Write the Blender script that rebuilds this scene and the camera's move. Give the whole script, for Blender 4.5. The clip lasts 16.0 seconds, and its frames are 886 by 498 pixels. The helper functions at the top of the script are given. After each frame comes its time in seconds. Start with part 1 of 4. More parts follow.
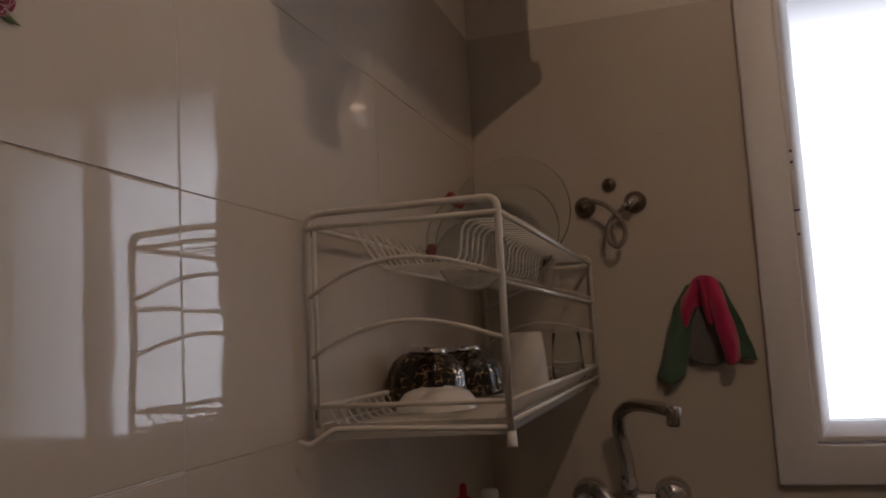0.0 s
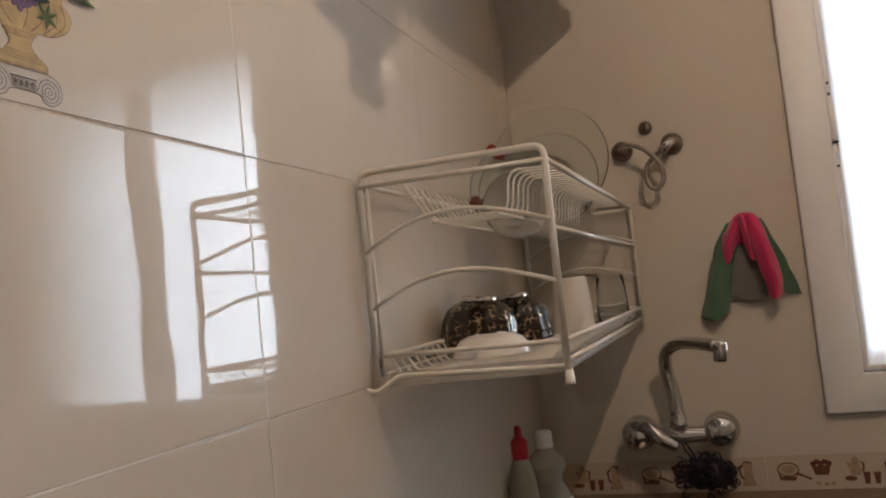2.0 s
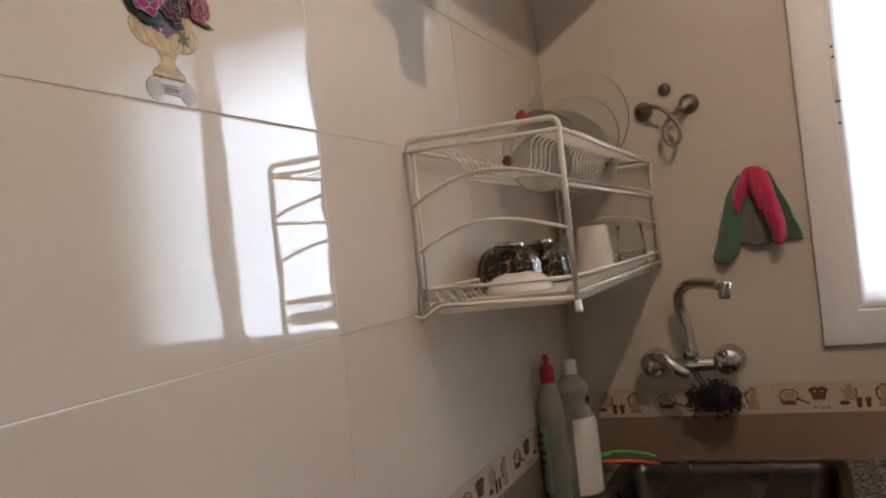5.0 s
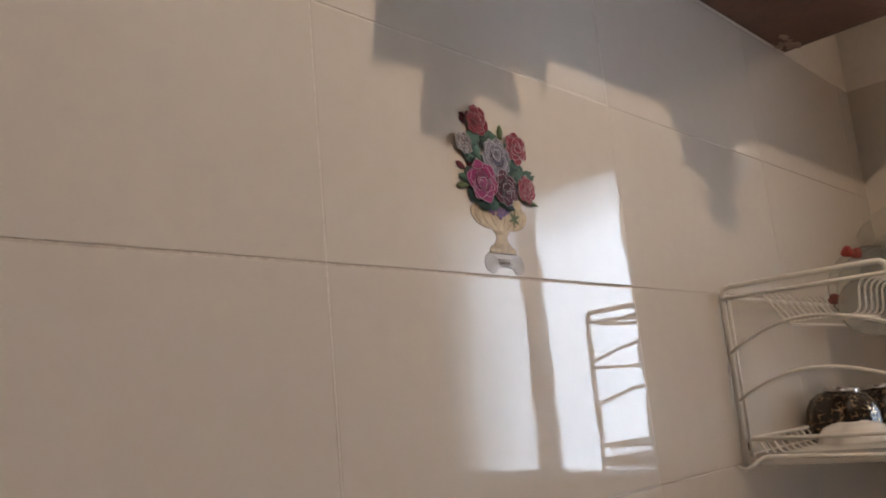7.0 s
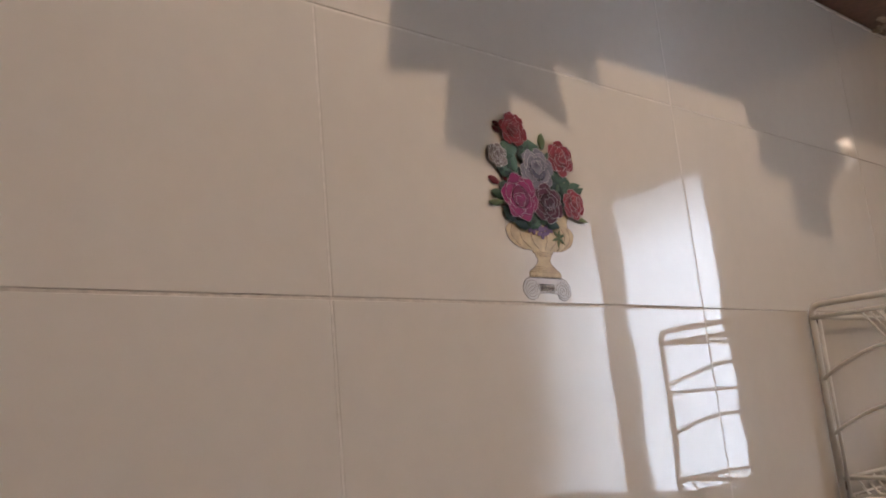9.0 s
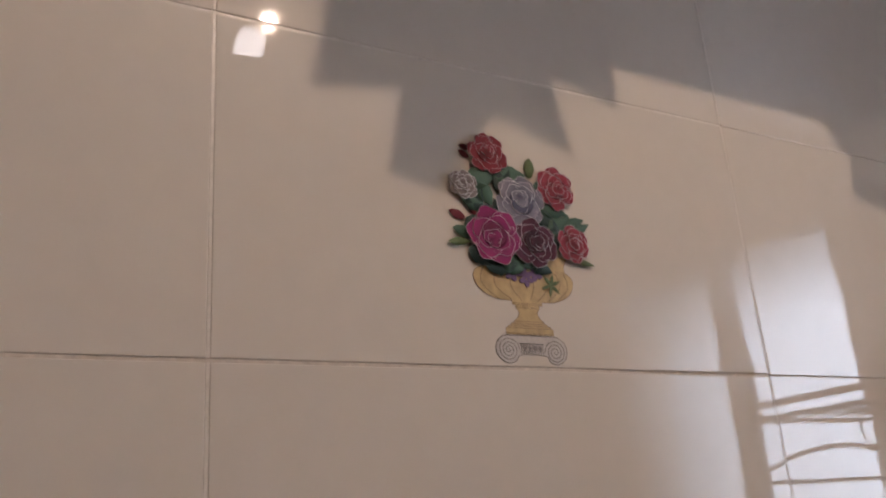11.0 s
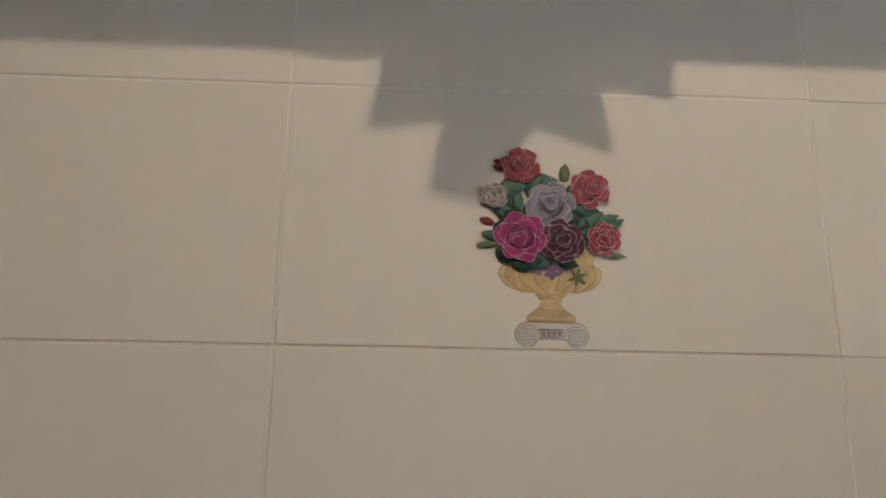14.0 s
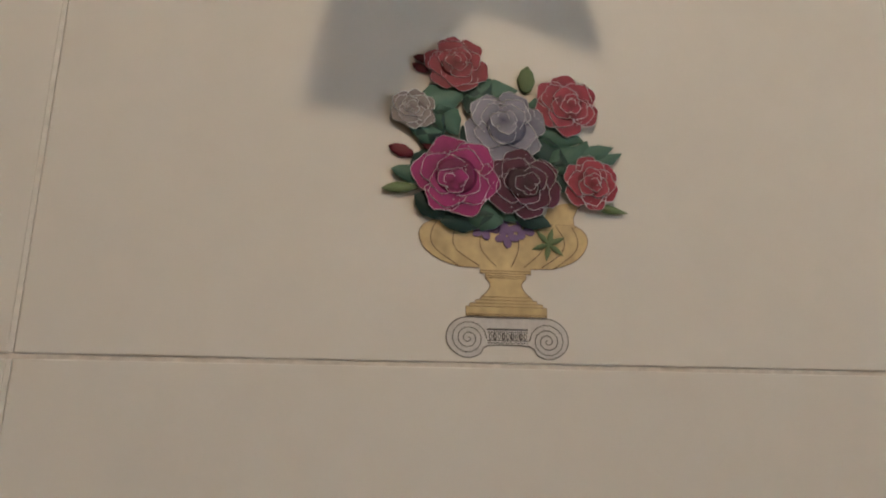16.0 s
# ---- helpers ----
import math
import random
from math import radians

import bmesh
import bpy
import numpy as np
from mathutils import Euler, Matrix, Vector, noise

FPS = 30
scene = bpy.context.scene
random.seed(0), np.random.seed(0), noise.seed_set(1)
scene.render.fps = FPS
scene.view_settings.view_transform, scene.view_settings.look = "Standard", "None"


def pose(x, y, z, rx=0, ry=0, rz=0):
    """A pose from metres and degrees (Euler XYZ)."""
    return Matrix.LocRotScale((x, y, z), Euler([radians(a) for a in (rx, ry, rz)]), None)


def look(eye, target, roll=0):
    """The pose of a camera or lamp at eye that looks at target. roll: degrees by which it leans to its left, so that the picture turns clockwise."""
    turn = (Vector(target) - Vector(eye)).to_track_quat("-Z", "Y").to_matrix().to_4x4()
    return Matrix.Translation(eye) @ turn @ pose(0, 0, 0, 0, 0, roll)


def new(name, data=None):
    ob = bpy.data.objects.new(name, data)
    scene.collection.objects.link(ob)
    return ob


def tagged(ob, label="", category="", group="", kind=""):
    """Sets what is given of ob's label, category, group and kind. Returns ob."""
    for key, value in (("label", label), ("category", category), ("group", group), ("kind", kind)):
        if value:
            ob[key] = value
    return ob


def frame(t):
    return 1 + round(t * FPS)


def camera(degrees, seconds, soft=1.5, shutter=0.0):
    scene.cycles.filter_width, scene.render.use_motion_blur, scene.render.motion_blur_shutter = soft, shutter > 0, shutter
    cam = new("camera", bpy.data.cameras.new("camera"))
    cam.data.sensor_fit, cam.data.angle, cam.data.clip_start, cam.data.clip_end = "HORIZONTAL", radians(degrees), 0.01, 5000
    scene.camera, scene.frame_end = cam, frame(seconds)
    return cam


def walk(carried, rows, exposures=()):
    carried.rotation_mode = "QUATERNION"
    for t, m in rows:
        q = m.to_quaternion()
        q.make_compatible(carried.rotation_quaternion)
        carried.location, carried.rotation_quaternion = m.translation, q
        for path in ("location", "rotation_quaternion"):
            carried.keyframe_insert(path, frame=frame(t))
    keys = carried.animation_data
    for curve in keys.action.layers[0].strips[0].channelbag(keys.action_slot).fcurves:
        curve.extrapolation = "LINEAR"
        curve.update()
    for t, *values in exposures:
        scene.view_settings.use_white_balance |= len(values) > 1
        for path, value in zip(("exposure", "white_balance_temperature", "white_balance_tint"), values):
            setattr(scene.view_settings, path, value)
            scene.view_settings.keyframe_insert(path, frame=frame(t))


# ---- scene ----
cam = camera(56.5, 16.0, soft=1.9, shutter=0.3)
PATH = [
    (0, (0.438, -0.635, 1.351), (-0.138, 1.267, 1.572), -3.2),
    (0.5, (0.43, -0.637, 1.356), (-0.21, 1.25, 1.531), -3.1),
    (1, (0.426, -0.64, 1.352), (-0.199, 1.253, 1.507), -3.6),
    (1.5, (0.429, -0.65, 1.346), (-0.218, 1.236, 1.501), -4.8),
    (2, (0.424, -0.675, 1.344), (-0.232, 1.211, 1.465), -6.2),
    (2.5, (0.408, -0.712, 1.343), (-0.223, 1.185, 1.393), -6.8),
    (3, (0.402, -0.762, 1.337), (-0.227, 1.137, 1.353), -6.8),
    (3.2, (0.4, -0.782, 1.334), (-0.232, 1.116, 1.347), -6.7),
    (5.5, (0.534, -0.885, 1.338), (-0.386, 0.891, 1.346), -6.2),
    (6, (0.536, -0.898, 1.347), (-0.597, 0.75, 1.39), -5.8),
    (6.5, (0.538, -0.921, 1.357), (-0.741, 0.596, 1.603), -6.5),
    (7, (0.556, -0.942, 1.365), (-0.79, 0.487, 1.75), -5.5),
    (7.5, (0.566, -0.929, 1.383), (-0.855, 0.432, 1.743), -5.0),
    (8, (0.561, -0.932, 1.365), (-0.822, 0.44, 1.82), -6.3),
    (8.2, (0.553, -0.925, 1.38), (-0.851, 0.43, 1.819), -6.4),
    (10.3, (0.528, -0.707, 1.402), (-1.037, 0.464, 1.824), -3.8),
    (10.5, (0.475, -0.703, 1.394), (-1.007, 0.553, 1.872), -5.6),
    (11, (0.507, -0.619, 1.395), (-1.14, 0.326, 2.024), -4.3),
    (11.5, (0.578, -0.547, 1.412), (-1.196, 0.162, 2.005), -0.3),
    (12, (0.59, -0.507, 1.428), (-1.233, 0.045, 2.038), -1.3),
    (12.5, (0.588, -0.518, 1.422), (-1.241, -0.021, 2.061), -1.8),
    (13, (0.663, -0.449, 1.42), (-1.235, -0.172, 1.988), 1.4),
    (13.5, (0.763, -0.337, 1.425), (-1.171, -0.307, 1.936), 1.3),
    (14, (0.714, -0.383, 1.383), (-1.205, -0.305, 1.941), 0.8),
    (14.5, (0.619, -0.352, 1.418), (-1.315, -0.209, 1.909), 0.6),
    (15, (0.477, -0.368, 1.43), (-1.414, -0.108, 2.025), -0.0),
    (15.5, (0.422, -0.362, 1.44), (-1.443, -0.043, 2.087), -0.1),
    (16, (0.415, -0.352, 1.426), (-1.467, -0.075, 2.043), -0.3),
]
walk(cam, [(t, look(eye, target, roll)) for t, eye, target, roll in PATH],
     exposures=[(0, -2.16, 6450, 25), (0.1, -2.06, 6450, 25), (0.3, -1.28, 6350, 23), (0.5, -0.94, 6200, 18), (1.5, -0.78, 6100, 15), (3, -0.70, 6100, 16),
                (5.5, -0.55, 5950, 16), (6.5, -0.76, 5950, 16), (8, -0.78, 5950, 18), (10.5, -0.90, 5950, 21), (11, -0.92, 5950, 22), (12, -0.76, 5850, 15), (12.5, -0.70, 5800, 12), (14.5, -0.68, 5750, 8), (16, -0.68, 5750, 8)])

# ---- world and light ----
world = bpy.data.worlds.new("sky")
scene.world = world
world.use_nodes = True
wn = world.node_tree.nodes
sky = wn.new("ShaderNodeTexSky")
sky.sky_type, sky.sun_disc = "NISHITA", False
sky.sun_elevation, sky.sun_rotation = radians(35), radians(160)
world.node_tree.links.new(sky.outputs[0], wn["Background"].inputs[0])
wn["Background"].inputs[1].default_value = 0.08

SKYLIGHT = 15.2      # radiance of the bright outdoors
BULB = 10000.0       # radiance of the lit bulb
LAMP = Vector((0.80, -0.21, 2.315))

# ---- plan ----
FLOOR, CEIL = -0.08, 2.60
BACK, REAR, RIGHT = 1.08, -2.2, 2.4
COUNTER = 0.80
TILE_TOP = 2.01


# ---- materials ----
def node_mat(name):
    m = bpy.data.materials.new(name)
    m.use_nodes = True
    return m, m.node_tree.nodes, m.node_tree.links, m.node_tree.nodes["Principled BSDF"]


def surface(name, col, rough=0.5, metal=0.0, var=0.12, scale=8.0, fine=90.0, bump=0.0, bump_scale=200.0,
            coat=0.0, sheen=0.0, per_piece=0.0, rough_var=0.0, trans=0.0, ior=1.5, wave=0.0, dark=None):
    """Two scales of colour variation over a base colour, with fine relief."""
    m, n, l, b = node_mat(name)
    tc = n.new("ShaderNodeTexCoord")
    big, small = n.new("ShaderNodeTexNoise"), n.new("ShaderNodeTexNoise")
    big.inputs["Scale"].default_value, small.inputs["Scale"].default_value = scale, fine
    big.inputs["Detail"].default_value = 4
    l.new(tc.outputs["Object"], big.inputs["Vector"])
    l.new(tc.outputs["Object"], small.inputs["Vector"])
    mix = n.new("ShaderNodeMath")
    mix.operation = "ADD"
    l.new(big.outputs[0], mix.inputs[0])
    l.new(small.outputs[0], mix.inputs[1])
    fac = mix
    if per_piece:
        info = n.new("ShaderNodeObjectInfo")
        scaled = n.new("ShaderNodeMath")
        scaled.operation = "MULTIPLY_ADD"
        l.new(info.outputs["Random"], scaled.inputs[0])
        scaled.inputs[1].default_value = per_piece
        l.new(mix.outputs[0], scaled.inputs[2])
        fac = scaled
    ramp = n.new("ShaderNodeMapRange")
    ramp.inputs[1].default_value, ramp.inputs[2].default_value = 0.6, 1.4 + per_piece
    l.new(fac.outputs[0], ramp.inputs[0])
    c = n.new("ShaderNodeMix")
    c.data_type = "RGBA"
    low = dark or [v * (1 - var) for v in col]
    c.inputs[6].default_value = (*low, 1)
    c.inputs[7].default_value = (*[min(1, v * (1 + var)) for v in col], 1)
    l.new(ramp.outputs[0], c.inputs[0])
    l.new(c.outputs[2], b.inputs["Base Color"])
    b.inputs["Roughness"].default_value, b.inputs["Metallic"].default_value = rough, metal
    b.inputs["IOR"].default_value = ior
    b.inputs["Coat Weight"].default_value = coat
    b.inputs["Coat Roughness"].default_value = 0.05
    b.inputs["Sheen Weight"].default_value = sheen
    b.inputs["Transmission Weight"].default_value = trans
    if rough_var:
        rr = n.new("ShaderNodeMapRange")
        rr.inputs[3].default_value, rr.inputs[4].default_value = max(0.01, rough - rough_var), rough + rough_var
        l.new(big.outputs[0], rr.inputs[0])
        l.new(rr.outputs[0], b.inputs["Roughness"])
    last = None
    if wave:
        w = n.new("ShaderNodeTexNoise")
        w.inputs["Scale"].default_value = 7.0
        l.new(tc.outputs["Object"], w.inputs["Vector"])
        bp = n.new("ShaderNodeBump")
        bp.inputs["Strength"].default_value, bp.inputs["Distance"].default_value = 1.0, wave
        l.new(w.outputs[0], bp.inputs["Height"])
        last = bp
    if bump:
        f = n.new("ShaderNodeTexNoise")
        f.inputs["Scale"].default_value = bump_scale
        l.new(tc.outputs["Object"], f.inputs["Vector"])
        bp = n.new("ShaderNodeBump")
        bp.inputs["Strength"].default_value, bp.inputs["Distance"].default_value = 0.6, bump
        l.new(f.outputs[0], bp.inputs["Height"])
        if last:
            l.new(last.outputs[0], bp.inputs["Normal"])
        last = bp
    if last:
        l.new(last.outputs[0], b.inputs["Normal"])
    return m


def glass(name, col=(1, 1, 1), rough=0.0, ior=1.45):
    m, n, l, b = node_mat(name)
    b.inputs["Base Color"].default_value = (*col, 1)
    b.inputs["Transmission Weight"].default_value = 1
    b.inputs["Roughness"].default_value, b.inputs["IOR"].default_value = rough, ior
    return m


def glow(name, col, strength):
    m, n, l, b = node_mat(name)
    n.remove(b)
    e = n.new("ShaderNodeEmission")
    e.inputs[0].default_value, e.inputs[1].default_value = (*col, 1), strength
    l.new(e.outputs[0], n["Material Output"].inputs[0])
    return m


M_TILE = surface("glazed_cream_tile", (0.605, 0.55, 0.475), 0.035, var=0.035, scale=3.0, fine=40, per_piece=0.25, wave=0.0006, rough_var=0.012)
M_BORDER = surface("border_tile_glaze", (0.54, 0.45, 0.36), 0.12, var=0.06, scale=12, fine=60, wave=0.0006)
M_GROUT_PALE = surface("pale_grout", (0.615, 0.56, 0.485), 0.35, var=0.15, scale=6, fine=150)
M_GROUT_GLINT = surface("glint_white_grout", (0.78, 0.74, 0.68), 0.2, var=0.06, scale=10, fine=150)
M_TILE_LOW = surface("glazed_tan_tile", (0.27, 0.195, 0.135), 0.08, var=0.08, scale=3.0, fine=40, wave=0.0011)
M_GROUT = surface("grout", (0.54, 0.47, 0.39), 0.9, var=0.25, scale=6, fine=150, bump=0.0006)
M_PAINT = surface("wall_paint", (0.78, 0.72, 0.63), 0.75, var=0.05, scale=2.5, fine=60, bump=0.0006, bump_scale=120)
# for the walls out of view: tan kept dark to hold down bounced fill
M_FAR = surface("low_bounce_wall_paint", (0.56, 0.49, 0.41), 0.75, var=0.06, scale=2.5, fine=60, bump=0.0006, bump_scale=120)
M_CEIL = surface("ceiling_paint", (0.80, 0.77, 0.72), 0.85, var=0.04, scale=2, fine=50, bump=0.0005)
M_FLOOR = surface("floor_tile", (0.42, 0.36, 0.30), 0.25, var=0.15, scale=5, fine=60)
M_WOOD = surface("brown_cabinet_wood", (0.13, 0.055, 0.035), 0.42, var=0.35, scale=6, fine=120, bump=0.0004, bump_scale=90)
M_CHIP = surface("chipped_veneer_core", (0.48, 0.36, 0.27), 0.85, var=0.35, scale=60, fine=300, bump=0.001)
M_WIRE = surface("white_enamelled_wire", (0.70, 0.67, 0.61), 0.28, var=0.08, scale=14, fine=120)
M_WIRE_WORN = surface("worn_wire", (0.55, 0.50, 0.45), 0.4, var=0.3, scale=30, fine=200)
M_PVC = surface("white_window_plastic", (0.82, 0.82, 0.84), 0.38, var=0.03, scale=3, fine=60)
M_DARK = surface("dark_rubber", (0.03, 0.03, 0.03), 0.6, var=0.2)
M_CHROME = surface("chrome", (0.62, 0.61, 0.60), 0.09, 1.0, var=0.06, scale=20, fine=120, rough_var=0.05)
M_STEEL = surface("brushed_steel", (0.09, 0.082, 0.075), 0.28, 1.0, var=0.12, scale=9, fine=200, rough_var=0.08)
M_AGED = surface("tarnished_metal", (0.20, 0.16, 0.13), 0.35, 0.9, var=0.35, scale=60, fine=300)
M_HOSE = surface("braided_hose", (0.30, 0.26, 0.23), 0.45, 0.6, var=0.4, scale=200, fine=600, bump=0.001, bump_scale=900)
M_PINK = surface("pink_cloth", (0.56, 0.020, 0.105), 0.95, var=0.2, scale=14, fine=350, bump=0.002, bump_scale=600, sheen=0.4)
M_GREEN = surface("green_cloth", (0.075, 0.155, 0.095), 0.95, var=0.2, scale=14, fine=350, bump=0.002, bump_scale=600, sheen=0.4)
M_GREY = surface("grey_cloth", (0.17, 0.155, 0.15), 0.95, var=0.2, scale=14, fine=350, bump=0.002, bump_scale=600, sheen=0.3)
M_SOAP = surface("green_clear_plastic", (0.76, 0.80, 0.73), 0.08, var=0.05, trans=0.7, ior=1.25)
M_LIQUID = surface("dark_green_liquid", (0.03, 0.085, 0.065), 0.15, var=0.1)
M_CLEAR = surface("milky_plastic", (0.66, 0.67, 0.60), 0.14, var=0.06, trans=0.55, ior=1.25)
M_WHITEPLASTIC = surface("white_plastic", (0.78, 0.77, 0.74), 0.3, var=0.04)
M_RED = surface("red_plastic", (0.42, 0.014, 0.03), 0.3, var=0.08)
M_TEAL = surface("teal_label", (0.24, 0.40, 0.35), 0.4, var=0.1)
M_INK = surface("dark_ink", (0.02, 0.07, 0.06), 0.5, var=0.1)
M_ORANGE = surface("orange_plastic", (0.80, 0.13, 0.04), 0.35, var=0.06)
M_LIME = surface("green_plastic", (0.08, 0.45, 0.10), 0.35, var=0.06)
M_BRISTLE = surface("pale_bristle", (0.45, 0.48, 0.42), 0.9, var=0.2, fine=400)
M_SCRUB = surface("black_scrubber", (0.016, 0.009, 0.018), 0.45, 0.2, var=0.5, scale=60, fine=300)
M_GLASS = surface("clear_glass", (0.94, 0.96, 0.95), 0.03, var=0.02, trans=0.97, ior=1.12)
M_PANE = glass("window_glass", (1, 1, 1), ior=1.1)
M_CHINA = surface("white_china", (0.78, 0.74, 0.68), 0.1, var=0.03)
M_STRAW = surface("red_painted_glass", (0.26, 0.03, 0.022), 0.3, var=0.3, scale=200, fine=500)
M_CLOTH = surface("cream_lace_cloth", (0.70, 0.64, 0.55), 0.9, var=0.08, scale=30, fine=400, bump=0.001)


def granite():
    m, n, l, b = node_mat("speckled_granite")
    tc = n.new("ShaderNodeTexCoord")
    v = n.new("ShaderNodeTexVoronoi")
    v.inputs["Scale"].default_value = 220
    l.new(tc.outputs["Object"], v.inputs["Vector"])
    r = n.new("ShaderNodeValToRGB")
    r.color_ramp.elements[0].color, r.color_ramp.elements[1].color = (0.03, 0.03, 0.032, 1), (0.42, 0.42, 0.40, 1)
    r.color_ramp.elements[0].position, r.color_ramp.elements[1].position = 0.45, 0.95
    l.new(v.outputs["Color"], r.inputs[0])
    l.new(r.outputs[0], b.inputs["Base Color"])
    b.inputs["Roughness"].default_value = 0.15
    return m


def patterned_bowl():
    """Near-black glaze with a gold leaf pattern."""
    m, n, l, b = node_mat("black_gold_glaze")
    tc = n.new("ShaderNodeTexCoord")
    v = n.new("ShaderNodeTexVoronoi")
    v.feature = "DISTANCE_TO_EDGE"
    v.inputs["Scale"].default_value = 120
    nz = n.new("ShaderNodeTexNoise")
    nz.inputs["Scale"].default_value = 85
    l.new(tc.outputs["Object"], v.inputs["Vector"])
    l.new(tc.outputs["Object"], nz.inputs["Vector"])
    add = n.new("ShaderNodeMath")
    add.operation = "MULTIPLY_ADD"
    l.new(nz.outputs[0], add.inputs[0])
    add.inputs[1].default_value = 0.55
    l.new(v.outputs["Distance"], add.inputs[2])
    r = n.new("ShaderNodeValToRGB")
    r.color_ramp.elements[0].color, r.color_ramp.elements[1].color = (0.50, 0.37, 0.22, 1), (0.014, 0.009, 0.007, 1)
    r.color_ramp.elements[0].position, r.color_ramp.elements[1].position = 0.262, 0.30
    l.new(add.outputs[0], r.inputs[0])
    l.new(r.outputs[0], b.inputs["Base Color"])
    g = n.new("ShaderNodeValToRGB")
    g.color_ramp.elements[0].color, g.color_ramp.elements[1].color = (0.85, 0.85, 0.85, 1), (0, 0, 0, 1)
    g.color_ramp.elements[0].position, g.color_ramp.elements[1].position = 0.262, 0.30
    l.new(add.outputs[0], g.inputs[0])
    l.new(g.outputs[0], b.inputs["Metallic"])
    b.inputs["Roughness"].default_value = 0.12
    return m


M_GRANITE, M_BOWL = granite(), patterned_bowl()


def outdoors():
    """Overexposed daylight, its glow painted dimmer upward and rightward to soften the window's reflection."""
    m = glow("bright_outdoors", (0.87, 0.97, 1.0), SKYLIGHT)
    n, l = m.node_tree.nodes, m.node_tree.links
    e = next(x for x in n if x.type == "EMISSION")
    tc, sep, mr = n.new("ShaderNodeTexCoord"), n.new("ShaderNodeSeparateXYZ"), n.new("ShaderNodeMapRange")
    l.new(tc.outputs["Object"], sep.inputs[0])
    l.new(sep.outputs[2], mr.inputs[0])
    mr.interpolation_type = "SMOOTHSTEP"
    mr.inputs[1].default_value, mr.inputs[2].default_value = 1.90, 2.42
    mr.inputs[3].default_value, mr.inputs[4].default_value = SKYLIGHT, 1.2
    side, mul = n.new("ShaderNodeMapRange"), n.new("ShaderNodeMath")
    l.new(sep.outputs[0], side.inputs[0])
    side.interpolation_type = "SMOOTHSTEP"
    side.inputs[1].default_value, side.inputs[2].default_value = 1.42, 2.42
    side.inputs[3].default_value, side.inputs[4].default_value = 1.0, 0.22
    mul.operation = "MULTIPLY"
    l.new(mr.outputs[0], mul.inputs[0])
    l.new(side.outputs[0], mul.inputs[1])
    l.new(mul.outputs[0], e.inputs[1])
    return m


M_OUT = outdoors()
M_BULB = glow("lit_bulb", (1.0, 0.75, 0.49), BULB)
# glow of the added second emitter, bright only for its mirrored spot
M_SPOT_GLOW = glow("added_spot_glow", (1.0, 0.92, 0.80), 26.0)


# ---- mesh helpers ----
def link(name, bm, material, parent=None, label="", smooth=True, shift=None):
    me = bpy.data.meshes.new(name)
    bmesh.ops.recalc_face_normals(bm, faces=bm.faces)
    bm.to_mesh(me)
    bm.free()
    if smooth:
        for p in me.polygons:
            p.use_smooth = True
    me.materials.append(material)
    ob = new(name, me)
    if parent is not None:
        ob.parent = parent
        ob.matrix_parent_inverse = Matrix.Translation(parent.location).inverted()
    if label:
        ob["label"] = label
    return ob


def part(name, bm, material, parent, label="", smooth=True):
    return link(name, bm, material, parent, label, smooth)


def thing(name, base, label, category, group="", kind=""):
    ob = new(name)
    ob.empty_display_size = 0.02
    ob.location = base
    return tagged(ob, label, category, group, kind)


def box(x0, y0, z0, x1, y1, z1, bevel=0.0, bm=None, seg=1):
    out = bm or bmesh.new()
    g = bmesh.new()
    bmesh.ops.create_cube(g, size=1)
    for v in g.verts:
        v.co = Vector((x0 + (v.co.x + .5) * (x1 - x0), y0 + (v.co.y + .5) * (y1 - y0), z0 + (v.co.z + .5) * (z1 - z0)))
    if bevel:
        bmesh.ops.bevel(g, geom=g.edges[:], offset=bevel, segments=seg, affect="EDGES", profile=0.5)
    merge(out, g)
    return out


def merge(a, b, m=None):
    """Add mesh b to a, and free b."""
    vs = [a.verts.new(m @ v.co if m else v.co) for v in b.verts]
    b.verts.index_update()
    for f in b.faces:
        try:
            a.faces.new([vs[v.index] for v in f.verts])
        except ValueError:
            pass
    b.free()
    return a


def smooth_path(pts, n=6, closed=False):
    """Catmull-Rom through the points."""
    p = [Vector(q) for q in pts]
    out = []
    cnt = len(p) if closed else len(p) - 1
    for i in range(cnt):
        if closed:
            a, b, c, d = p[i - 1], p[i], p[(i + 1) % len(p)], p[(i + 2) % len(p)]
        else:
            a, b, c, d = p[max(i - 1, 0)], p[i], p[i + 1], p[min(i + 2, len(p) - 1)]
        for k in range(n):
            t = k / n
            out.append(0.5 * (2 * b + (c - a) * t + (2 * a - 5 * b + 4 * c - d) * t * t + (3 * b - a - 3 * c + d) * t ** 3))
    if not closed:
        out.append(p[-1])
    return out


def fillet(pts, r, n=4):
    """A polyline with its inner corners rounded."""
    p = [Vector(q) for q in pts]
    out = [p[0]]
    for a, b, c in zip(p, p[1:], p[2:]):
        u, w = (a - b).normalized(), (c - b).normalized()
        s, e = b + u * r, b + w * r
        for k in range(n + 1):
            t = k / n
            out.append((1 - t) ** 2 * s + 2 * t * (1 - t) * b + t * t * e)
    return out + [p[-1]]


